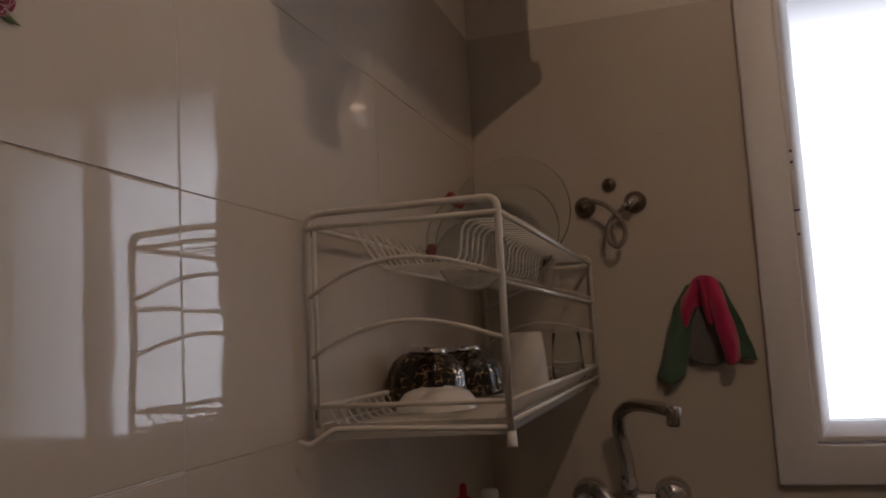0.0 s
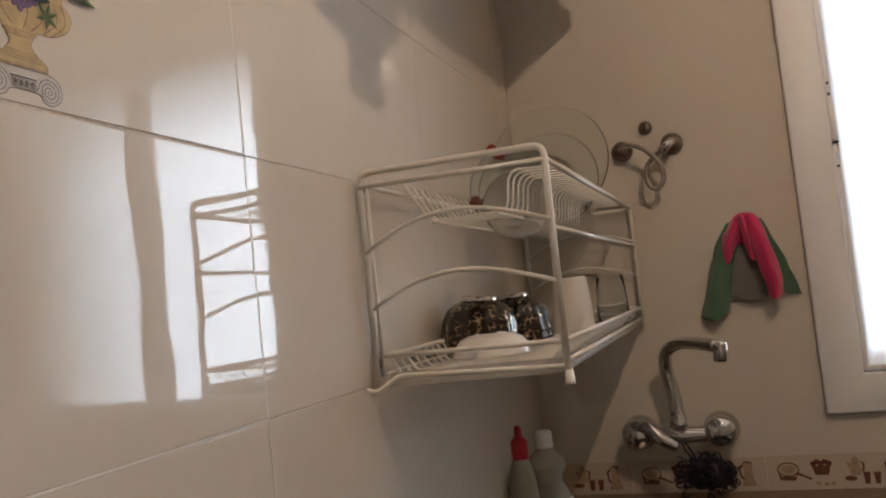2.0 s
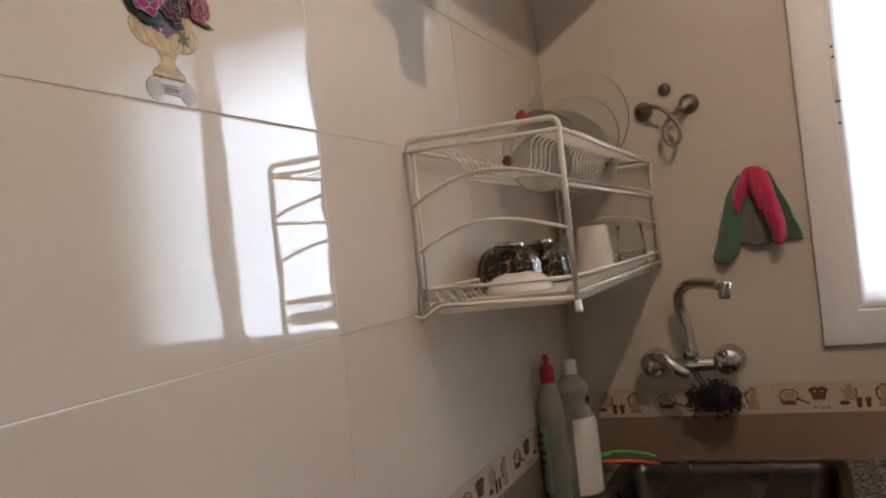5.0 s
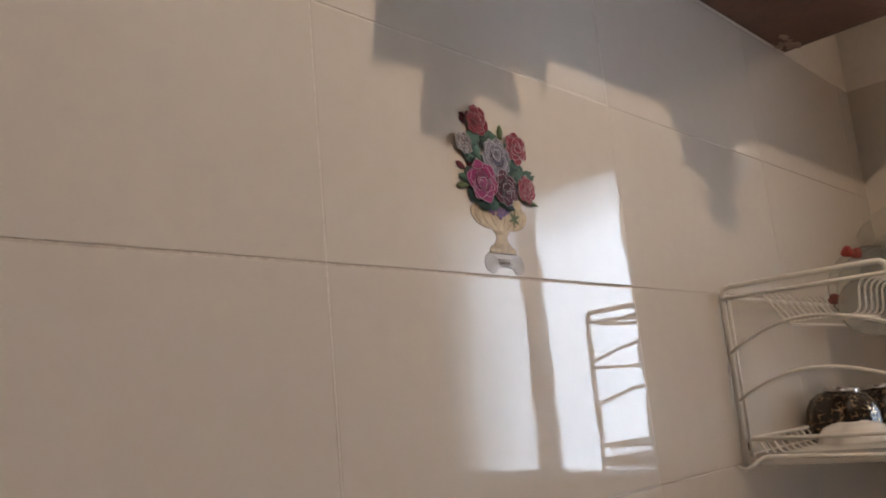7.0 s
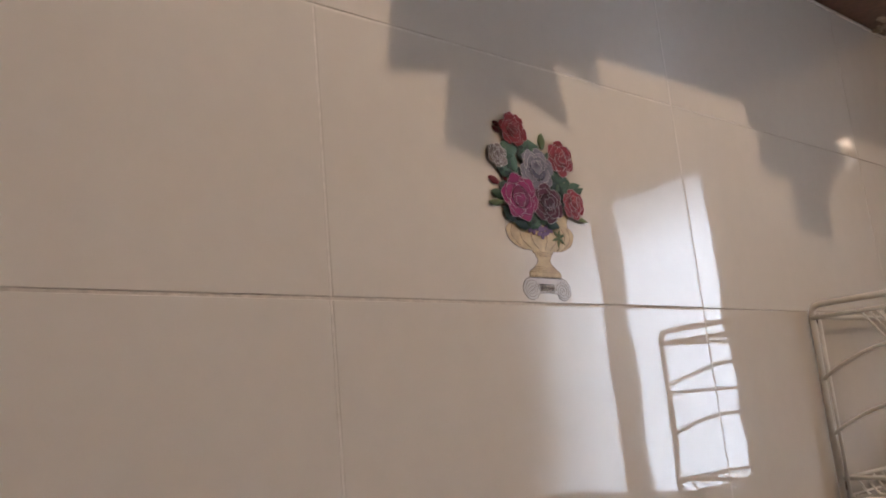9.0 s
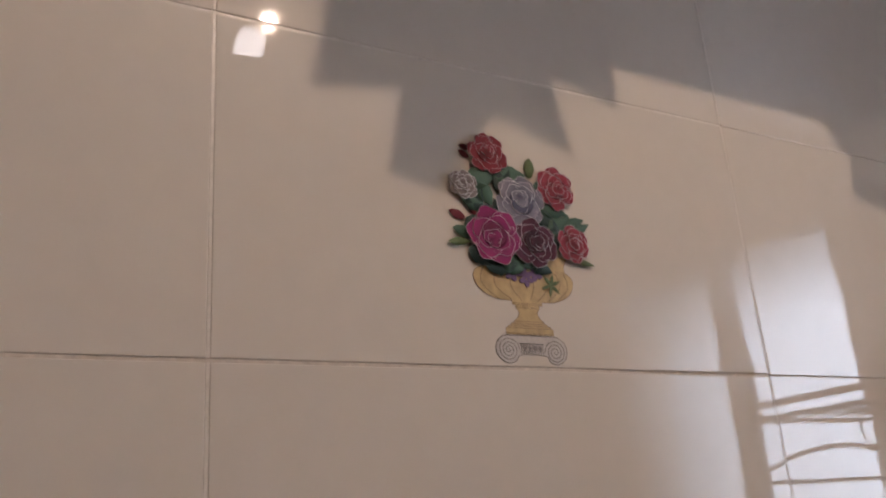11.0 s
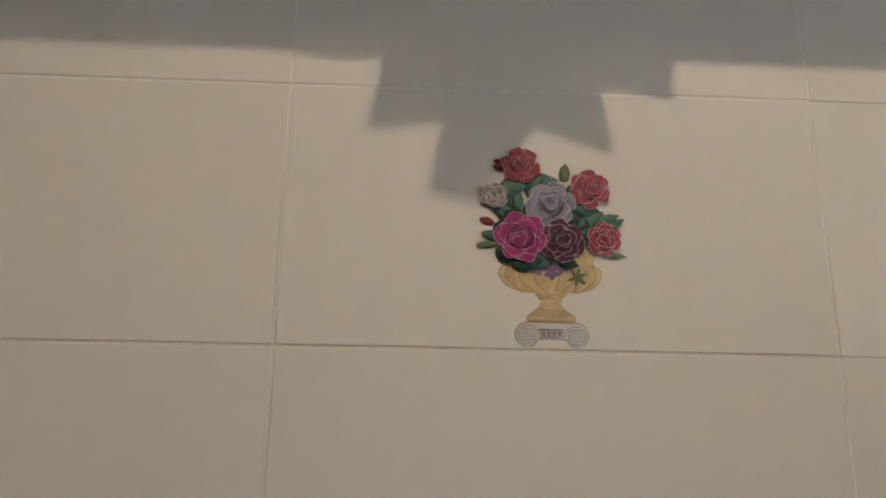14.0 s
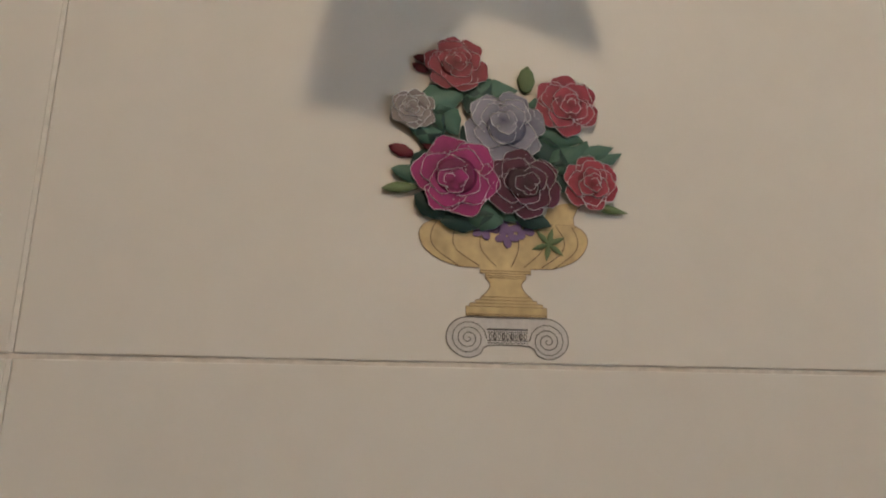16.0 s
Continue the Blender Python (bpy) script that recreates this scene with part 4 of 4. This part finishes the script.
for cu, cv, turn in ((-16.2, 8.4, 1), (16.8, 7.6, -1)):
    sp = [(cu + turn * 7.6 * (1 - k / 47) * math.cos(k * 0.45), cv + 7.6 * (1 - k / 47) * math.sin(k * 0.45)) for k in range(47)]
    part("scroll_line", line(sp, 0.28, 0.55), M_PED_DARK, base_p, "dark printed spiral")
for v, r in ((12.4, 0.5), (11.2, 0.25), (7.6, 0.3), (6.6, 0.25)):
    part("band_line", line([(-8.3, v), (8.6, v)], r, 0.55), M_PED_DARK, base_p, "dark printed line")
for k in range(9):
    part("bead", line(ellipse(-7 + 1.8 * k, 9.4, 0.55, 1.3, 8), 0.42 if k % 2 else 0.25, 0.55, True), M_PED_DARK, base_p, "dark printed bead")
side = [(17, 18), (17, 22.2), (15.4, 22.2), (15.4, 23.6), (13, 23.6), (13, 25), (11.2, 25), (10.4, 26.6)]
neck = [(8.6, 28), (7, 30.4), (6.8, 32.6), (8.6, 34.8)]
bowl = [(20, 39.6), (28, 42.4), (33.8, 47), (36.4, 53), (35, 57.5), (31, 60.2)]
right = side + [(p.x, p.y) for p in smooth_path([(u, v, 0) for u, v in neck], 3)] + [(8.6, 36.8), (10.8, 36.8), (10.8, 39.2)] + [(p.x, p.y) for p in smooth_path([(u, v, 0) for u, v in bowl], 3)]
urn = right + [(-u, v) for u, v in right[::-1]]
u_p = part("urn", print_shape(urn, 0.1, 0.55), M_URN, sticker, "ochre printed fluted urn", False)
part("outline", line(urn, 0.22, 0.55, True), M_URN_DARK, u_p, "brown printed outline")
for u0, u1, u2 in ((-29, -31.5, -20), (-19.5, -22, -11), (-9, -10.5, -4), (5, 6, 2.5), (13.5, 16.5, 8), (22.5, 26, 15.5), (29.5, 32, 21)):
    flute = smooth_path([(u0, 59.8, 0), (u1, 53, 0), (u1 * 0.93, 47, 0), (u2, 40, 0)], 5)
    part("flute_line", line([(p.x, p.y) for p in flute], 0.26, 0.6), M_URN_DARK, u_p, "brown printed flute")
for v, w in ((18.8, 16.8), (22.2, 15.4), (23.6, 13), (25, 11.2), (26.4, 10.2), (34.9, 8.4), (35.8, 8.6), (36.9, 10.6), (38, 10.6)):
    part("moulding_line", line([(-w, v), (w, v)], 0.2, 0.6), M_URN_DARK, u_p, "brown printed moulding")
lip = [(18, 59), (18, 64), (20, 69), (27, 70.5), (36, 72), (32.5, 68), (30.5, 64), (30.8, 59)]
lip_p = part("urn_lip", print_shape(lip, 0.1, 0.62), M_URN, sticker, "ochre curled urn lip", False)
part("outline", line(lip[4:], 0.26, 0.55), M_URN_DARK, lip_p, "brown printed outline")


def fleck(bm, c, rnd):
    """One loose flake of glitter, tilted at random."""
    m = Matrix.Translation(c) @ pose(0, 0, 0, rnd.uniform(-25, 25), rnd.uniform(65, 115), rnd.uniform(-25, 25))
    r = rnd.uniform(0.00025, 0.0005)
    vs = [bm.verts.new(m @ Vector((r * math.cos(k * 1.2566), r * math.sin(k * 1.2566), 0))) for k in range(5)]
    top = bm.verts.new(m @ Vector((0, 0, 0.0001)))
    low = bm.verts.new(m @ Vector((0, 0, -0.0001)))
    for k in range(5):
        bm.faces.new((top, vs[k], vs[(k + 1) % 5]))
        bm.faces.new((low, vs[(k + 1) % 5], vs[k]))


def petal(pc, a, pr, squash, hh, wave, seed, dome=0.35):
    """One flat printed petal, its root at the back of direction a, and the line of its outer rim."""
    rnd = random.Random(seed)
    bm = bmesh.new()
    uv = bm.loops.layers.uv.new("print")
    n, edge, rim_w = 18, [], {}
    for i in range(n):
        b = a - math.pi + 2 * math.pi * i / n
        out = math.cos(b - a)
        q = pr * (1 + wave * math.sin(5 * b + seed) + rnd.uniform(-0.03, 0.03)) * (1.0 if out > -0.2 else 0.86)
        edge.append(at(pc[0] + q * math.cos(b), pc[1] + squash * q * math.sin(b), hh + 0.18 * out))
        rim_w[i] = 0.5 + 0.5 * out
    root = at(pc[0] - 0.45 * pr * math.cos(a), pc[1] - squash * 0.45 * pr * math.sin(a), hh + dome)
    low = bm.verts.new(at(pc[0], pc[1], hh - 0.5))
    mid = bm.verts.new(root)
    vs = [bm.verts.new(p) for p in edge]
    for i in range(n):
        k = (i + 1) % n
        f = bm.faces.new((mid, vs[i], vs[k]))
        for loop, w in zip(f.loops, (0.0, rim_w[i], rim_w[k])):
            loop[uv].uv = (0.5, w)
        bm.faces.new((low, vs[k], vs[i]))
    return bm, [edge[i] for i in range(n) if rim_w[i] > 0.28]


def rose(cu, cv, size, mat, h, seed, squash=1.0, core=(0.0, 0.0), sparkle=True):
    """Flat layers of scalloped petals round an off-centre heart, each rim drawn in silver; foam behind lifts it off the tile."""
    rnd = random.Random(seed)
    rim = bmesh.new()
    ob = part("rose", lathe([(0, -h), (size * 0.45, -h), (size * 0.5, 0.1), (size * 0.4, 0.3), (0, 0.35)],
                            ON_WALL @ Matrix.Translation((cu, cv, h)) @ Matrix.Diagonal((1, squash, 1, 1)), 16), M_ROSE[mat], sticker, f"raised {mat} rose")
    for ring, (cnt, rad, ps, lift) in enumerate(((6, 0.58, 0.47, 0.0), (4, 0.40, 0.45, 0.45), (3, 0.24, 0.36, 0.85), (3, 0.13, 0.23, 1.2), (1, 0.05, 0.13, 1.5))):
        off = rnd.uniform(0, 6)
        c = (cu + core[0] * size * ring / 4, cv + core[1] * size * ring / 4)
        for k in range(cnt):
            a = off + 2 * math.pi * (k + rnd.uniform(-0.14, 0.14)) / cnt
            pc = (c[0] + size * rad * math.cos(a), c[1] + squash * size * rad * math.sin(a))
            bm, edge = petal(pc, a, size * ps * rnd.uniform(0.9, 1.12), squash, h + 0.3 + lift + 0.3 * k / cnt, 0.07, seed * 50 + ring * 9 + k)
            part("petal", bm, M_ROSE[mat], ob, smooth=False)
            tube([p + Vector((0.00012, 0, 0)) for p in edge], 0.00016 if sparkle else 0.00009, 4, rim)
            for _ in range(5 if sparkle else 1):
                fleck(rim, edge[rnd.randrange(len(edge))] + Vector((0.0004, 0, 0)), rnd)
    part("glitter_edge", rim, M_GLITTER, ob, "silver glitter petal edges")
    return ob


def leaf(cu, cv, length, width, turn, mat, h=2.6):
    bm = bmesh.new()
    c, s = math.cos(radians(turn)), math.sin(radians(turn))
    spine = []
    for k in range(9):
        t = k / 8
        w = width * math.sin(math.pi * t ** 0.8) * (1 + 0.12 * (k % 2))
        row = []
        for e in (-1, 0, 1):
            u, v = length * (t - 0.5), e * w / 2
            row.append(bm.verts.new(at(cu + u * c - v * s, cv + u * s + v * c, h + (0.35 if e else 0.0))))
        spine.append(row)
    for a, b in zip(spine, spine[1:]):
        for k in range(2):
            bm.faces.new((a[k], a[k + 1], b[k + 1], b[k]))
    bmesh.ops.remove_doubles(bm, verts=bm.verts[:], dist=1e-6)
    bmesh.ops.solidify(bm, geom=bm.faces[:], thickness=0.0003)
    return part("leaf", bm, mat, sticker)


def bud(cu, cv, size, turn, mat):
    bm = lathe([(0, -size), (size * 0.35, -size * 0.8), (size * 0.6, 0), (size * 0.42, size * 0.7), (0, size * 1.15)],
               ON_WALL @ Matrix.Translation((cu, cv, 1.2)) @ pose(0, 0, 0, 0, 0, turn) @ pose(0, 0, 0, -90, 0, 0) @ Matrix.Diagonal((1, 0.35, 1, 1)), 12)
    return part("bud", bm, mat, sticker)


for args in ((-26, 119, 26, 14, 20, M_LEAF), (-4, 123, 24, 14, 10, M_LEAF), (-30, 99, 24, 8, -20, M_LEAF), (26, 103, 22, 12, -10, M_LEAF), (29, 92, 22, 12, 40, M_LEAF),
             (-10, 63, 20, 13, 160, M_LEAF), (4, 66, 16, 10, 30, M_LEAF), (43, 96, 16, 7, 20, M_LEAF), (47, 92, 17, 6, 30, M_LEAF), (-44, 74, 17, 5, 5, M_LEAF_L),
             (-38, 80, 22, 8, -15, M_LEAF), (-24, 108, 18, 12, -60, M_LEAF), (47, 68, 16, 4, -10, M_LEAF_L), (17, 118, 14, 8, 60, M_LEAF), (14, 85, 20, 12, 0, M_LEAF),
             (-2, 76, 20, 14, 70, M_LEAF), (-3, 91, 22, 15, 30, M_LEAF_D), (-13, 97, 20, 13, 120, M_LEAF_D), (20, 94, 22, 13, -30, M_LEAF_D), (25, 83, 18, 13, 80, M_LEAF_D), (-30, 66, 20, 12, -30, M_LEAF_D),
             (-16, 61, 24, 12, 10, M_LEAF_D), (-34, 88, 16, 9, 40, M_LEAF_D), (-10, 121, 22, 12, 60, M_LEAF_D), (-31, 104, 20, 12, 60, M_LEAF_D), (12, 62, 18, 10, -20, M_LEAF_D), (14, 112, 20, 10, 20, M_LEAF_D)):
    leaf(*args)
for turn in (25, 75, 130, 200, 260, 320):
    leaf(19 + 4 * math.cos(radians(turn)), 51 + 4 * math.sin(radians(turn)), 8, 2.4, turn, M_LEAF_L, 0.75)
bud(12, 131, 7, -6, M_LEAF_L)
bud(-44, 92, 5.5, 70, M_ROSE["coral"])
bud(-33, 97, 5, 20, M_ROSE["coral"])
bud(-36, 134, 4, 60, M_ROSE["red"])
bud(-35, 139, 4, 80, M_ROSE["red"])
bud(36, 97, 5, -30, M_LEAF)
rose(-20.5, 136, 14.2, "red", 4.2, 1, 0.95, (0.0, 0.12), False)
rose(30, 118, 14.6, "coral", 4.4, 2, 1.05, (0.12, 0.05))
rose(-39, 112, 9.8, "grey", 4.0, 3, 0.95, (-0.15, 0.05))
rose(1.5, 105, 17.8, "blue", 4.6, 4, 1.0, (-0.08, 0.22))
rose(38.5, 80, 11.8, "coral", 4.2, 5, 1.1, (0.1, 0.0))
rose(8.5, 78, 16, "plum", 5.0, 6, 1.0, (0.15, -0.02))
rose(-21, 80, 18.2, "magenta", 5.4, 7, 1.0, (-0.12, -0.15))
for k, (u, v) in enumerate(((-9, 57), (1, 54), (8, 58), (-2, 60))):
    bm = bmesh.new()
    for i in range(5):
        a = 1.256 * i + k
        merge(bm, print_shape(ellipse(u + 3 * math.cos(a), v + 3 * math.sin(a), 2.6, 1.8, 10, math.degrees(a)), 0.6, 1.1 + 0.1 * i))
    part("violet_blossom", bm, M_VIOLET, sticker, smooth=False)

# ---- wall tiles and border ----
TILE_W, TILE_H, GAP, TW = 0.5, 0.25, 0.0017, 0.0065
BORDER_Z0, BORDER_Z1 = 0.901, 0.968
ROWS_Z = [(1.75, TILE_TOP), (1.5, 1.75), (1.25, 1.5), (BORDER_Z1, 1.25), (0.652, BORDER_Z0), (0.412, 0.652), (0.162, 0.412), (FLOOR, 0.162)]
made = {}


def tile_mesh(w, h, material, bevel=0.0007):
    """A glazed tile w by h in the local xz plane; its face looks along -y and lies at y = 0."""
    key = (round(w, 4), round(h, 4), material.name, bevel)
    if key not in made:
        bm = box(-w / 2, 0, -h / 2, w / 2, TW, h / 2, bevel, seg=2)
        me = bpy.data.meshes.new("tile")
        bm.to_mesh(me)
        bm.free()
        for p in me.polygons:
            p.use_smooth = False
        me.materials.append(material)
        made[key] = me
    return made[key]


def lay(name, me, parent, m):
    ob = new(name, me)
    ob.parent = parent
    ob.matrix_basis = m
    return ob


def tilt(a=0.12):
    return pose(0, 0, 0, random.uniform(-a, a), 0, random.uniform(-a, a))


FACE_LEFT = pose(0, 0, 0, 0, 0, 90)     # local x runs along y, the face looks to +x
random.seed(11)
ys = [REAR] + [v for v in [-2.0 + 0.5 * k for k in range(8)] if REAR < v < BACK] + [BACK]
def half_gap(y):
    """Half a joint: open as far as the rack, almost closed beyond."""
    return 0.0013 if y < 0.05 else 0.0003


for z0, z1 in ROWS_Z:
    for y0, y1 in zip(ys, ys[1:]):
        g0, g1, gz = half_gap(y0), half_gap(y1), half_gap(y1)
        w, h = y1 - y0 - g0 - g1, z1 - z0 - 2 * gz
        lay("tile", tile_mesh(w, h, M_TILE if z0 > 0.95 else M_TILE_LOW), wall_left,
            Matrix.Translation((0, (y0 + g0 + y1 - g1) / 2, (z0 + z1) / 2)) @ FACE_LEFT @ tilt(0.05))

# pale grout in the upright joints and under the tall row, left out of the dark open joint between the rows
fill = bmesh.new()
for y in ys[1:-1]:
    for z0, z1 in ROWS_Z:
        g = half_gap(y) - 0.0001
        box(-0.0011, y - g, z0 + 0.0016, -0.0001, y + g, z1 - 0.0016, 0.0, fill)
box(-0.0011, REAR, 1.75 - 0.0012, -0.0008, 0.0, 1.75 + 0.0012, 0.0, fill)
part("joint_filler", fill, M_GROUT_PALE, wall_left, smooth=False)
# white put into this joint's colour stands for daylight glinting along it
part("joint_filler", box(-0.0011, REAR, 1.25 - 0.0012, -0.0002, 0.0, 1.25 + 0.0012, 0.0004), M_GROUT_GLINT, wall_left, "glossy joint filler, whitened for the window's glint")

xs = [0.0, 0.17, 0.67, 1.17, 1.67, 2.17, RIGHT]
for z0, z1 in ROWS_Z:
    for x0, x1 in zip(xs, xs[1:]):
        thin = 0.0001
        a0, a1, b0, b1 = x0 + thin, x1 - thin, z0 + thin, z1 - thin
        pieces = []
        if a1 <= WIN_X0 or a0 >= WIN_X1 or b1 <= WIN_Z0 or b0 >= WIN_Z1:
            pieces = [(a0, a1, b0, b1)]
        else:
            if a0 < WIN_X0:
                pieces.append((a0, WIN_X0, b0, b1))
            if a1 > WIN_X1:
                pieces.append((WIN_X1, a1, b0, b1))
            mid0, mid1 = max(a0, WIN_X0), min(a1, WIN_X1)
            if b0 < WIN_Z0:
                pieces.append((mid0, mid1, b0, WIN_Z0))
        if not pieces:
            continue
        if len(pieces) == 1:
            a0, a1, b0, b1 = pieces[0]
            lay("tile", tile_mesh(a1 - a0, b1 - b0, M_TILE if z0 > 0.95 else M_TILE_LOW, 0.0001), wall_back, Matrix.Translation(((a0 + a1) / 2, BACK, (b0 + b1) / 2)) @ tilt(0.015))
        else:
            bm = bmesh.new()
            for a0, a1, b0, b1 in pieces:
                box(a0, BACK, b0, a1, BACK + TW, b1, 0.0, bm)
            part("tile", bm, M_TILE, wall_back, smooth=False)

# printed kitchen motifs on the border tiles
M_MOT_BROWN = surface("motif_brown_print", (0.16, 0.075, 0.045), 0.2, var=0.35, scale=90, fine=400)
M_MOT_TAN = surface("motif_tan_print", (0.40, 0.29, 0.19), 0.2, var=0.25, scale=90, fine=400)
M_MOT_RED = surface("motif_red_print", (0.15, 0.058, 0.042), 0.2, var=0.35, scale=90, fine=400)


def motif_meshes():
    """Pan, basket of fruit, pot with glasses and jug, as thin prints on the local xz plane of a 250 mm tile."""
    brown, tan, red = bmesh.new(), bmesh.new(), bmesh.new()
    on = Matrix(((1, 0, 0, 0), (0, 0, 1, -0.0009), (0, 1, 0, 0), (0, 0, 0, 1)))

    def shape(bm, pts, dx, dz=0.0, s=1.0, depth=0.0007):
        merge(bm, slab([(dx + s * u / 1000, dz + s * v / 1000) for u, v in pts], depth, on))

    def disc(rx, rz, n=18):
        return [(rx * math.cos(2 * math.pi * k / n), rz * math.sin(2 * math.pi * k / n)) for k in range(n)]

    def ring(bm, rx, rz, t, dx, dz):
        n = 20
        for k in range(n):
            a, b = 2 * math.pi * k / n, 2 * math.pi * (k + 1) / n
            shape(bm, [(rx * math.cos(a), rz * math.sin(a)), (rx * math.cos(b), rz * math.sin(b)),
                       ((rx - t) * math.cos(b), (rz - t) * math.sin(b)), ((rx - t) * math.cos(a), (rz - t) * math.sin(a))], dx, dz)
    # pan
    ring(brown, 20, 14, 2.5, -0.092, 0.006)
    shape(tan, disc(14, 8), -0.092, 0.006)
    shape(brown, [(-19, 2), (-16, -14), (12, -16), (19, 2), (12, -8), (-12, -8)], -0.092, 0.0)
    shape(brown, [(15, -8), (40, -19), (42, -16), (18, -4)], -0.092, 0.004)
    # basket with fruit
    shape(brown, [(-17, 4), (17, 4), (12, -14), (-12, -14)], -0.032, 0.008)
    for k in range(5):
        shape(red, disc(5.5, 5, 10), -0.046 + 0.007 * k, 0.016 + 0.003 * (k % 2))
    for k, (u, v) in enumerate(((-0.040, -0.022), (-0.026, -0.024), (-0.014, -0.023))):
        shape(tan, disc(5, 3.5, 10), u, v)
    # coffee pot and glasses
    shape(tan, [(-9, -14), (9, -14), (11, -2), (6, 8), (7, 16), (0, 22), (-7, 16), (-6, 8), (-17, 12), (-11, -2)], 0.028, 0.006)
    shape(brown, [(7, 12), (16, 9), (15, -7), (9, -8), (12, -3), (12, 6)], 0.028, 0.006)
    shape(brown, disc(11, 5, 12), 0.018, -0.014)
    for u in (0.046, 0.064):
        shape(red, [(-6, 9), (6, 9), (4, -11), (-4, -11)], u, -0.014)
        shape(brown, [(-7, 11), (7, 11), (6, 8), (-6, 8)], u, -0.014)
    # jug
    shape(tan, [(-13, -25), (13, -25), (7, 2), (9, 18), (-2, 22), (-9, 18), (-7, 2)], 0.096, 0.002)
    shape(brown, [(-9, 18), (-18, 12), (-16, -6), (-11, -14), (-8, -10), (-12, -4), (-14, 8), (-8, 14)], 0.096, 0.002)
    shape(brown, [(-13, -25), (13, -25), (12, -22), (-12, -22)], 0.096, 0.002, depth=0.0008)
    shape(brown, [(-9, 18), (9, 18), (9, 20), (-2, 24), (-9, 20)], 0.096, 0.002, depth=0.0008)
    out = []
    for bm, mat in ((brown, M_MOT_BROWN), (tan, M_MOT_TAN), (red, M_MOT_RED)):
        me = bpy.data.meshes.new("motif")
        bmesh.ops.recalc_face_normals(bm, faces=bm.faces)
        bm.to_mesh(me)
        bm.free()
        me.materials.append(mat)
        out.append(me)
    return out


MOTIFS = motif_meshes()


def border_tile(parent, m, w):
    ob = lay("border_tile", tile_mesh(w - GAP, BORDER_Z1 - BORDER_Z0 - GAP, M_BORDER), parent, m)
    if w > 0.24:
        for me in MOTIFS:
            lay("motif", me, ob, Matrix.Identity(4))


zb = (BORDER_Z0 + BORDER_Z1) / 2
PITCH = 0.262
y = BACK
while y > REAR + PITCH:
    border_tile(wall_left, Matrix.Translation((0.0, y - PITCH / 2, zb)) @ FACE_LEFT @ tilt(0.1), PITCH)
    y -= PITCH
x = 0.174
border_tile(wall_back, Matrix.Translation((x - PITCH / 2, BACK, zb)), PITCH)
while x < RIGHT - PITCH:
    border_tile(wall_back, Matrix.Translation((x + PITCH / 2, BACK, zb)) @ tilt(0.1), PITCH)
    x += PITCH
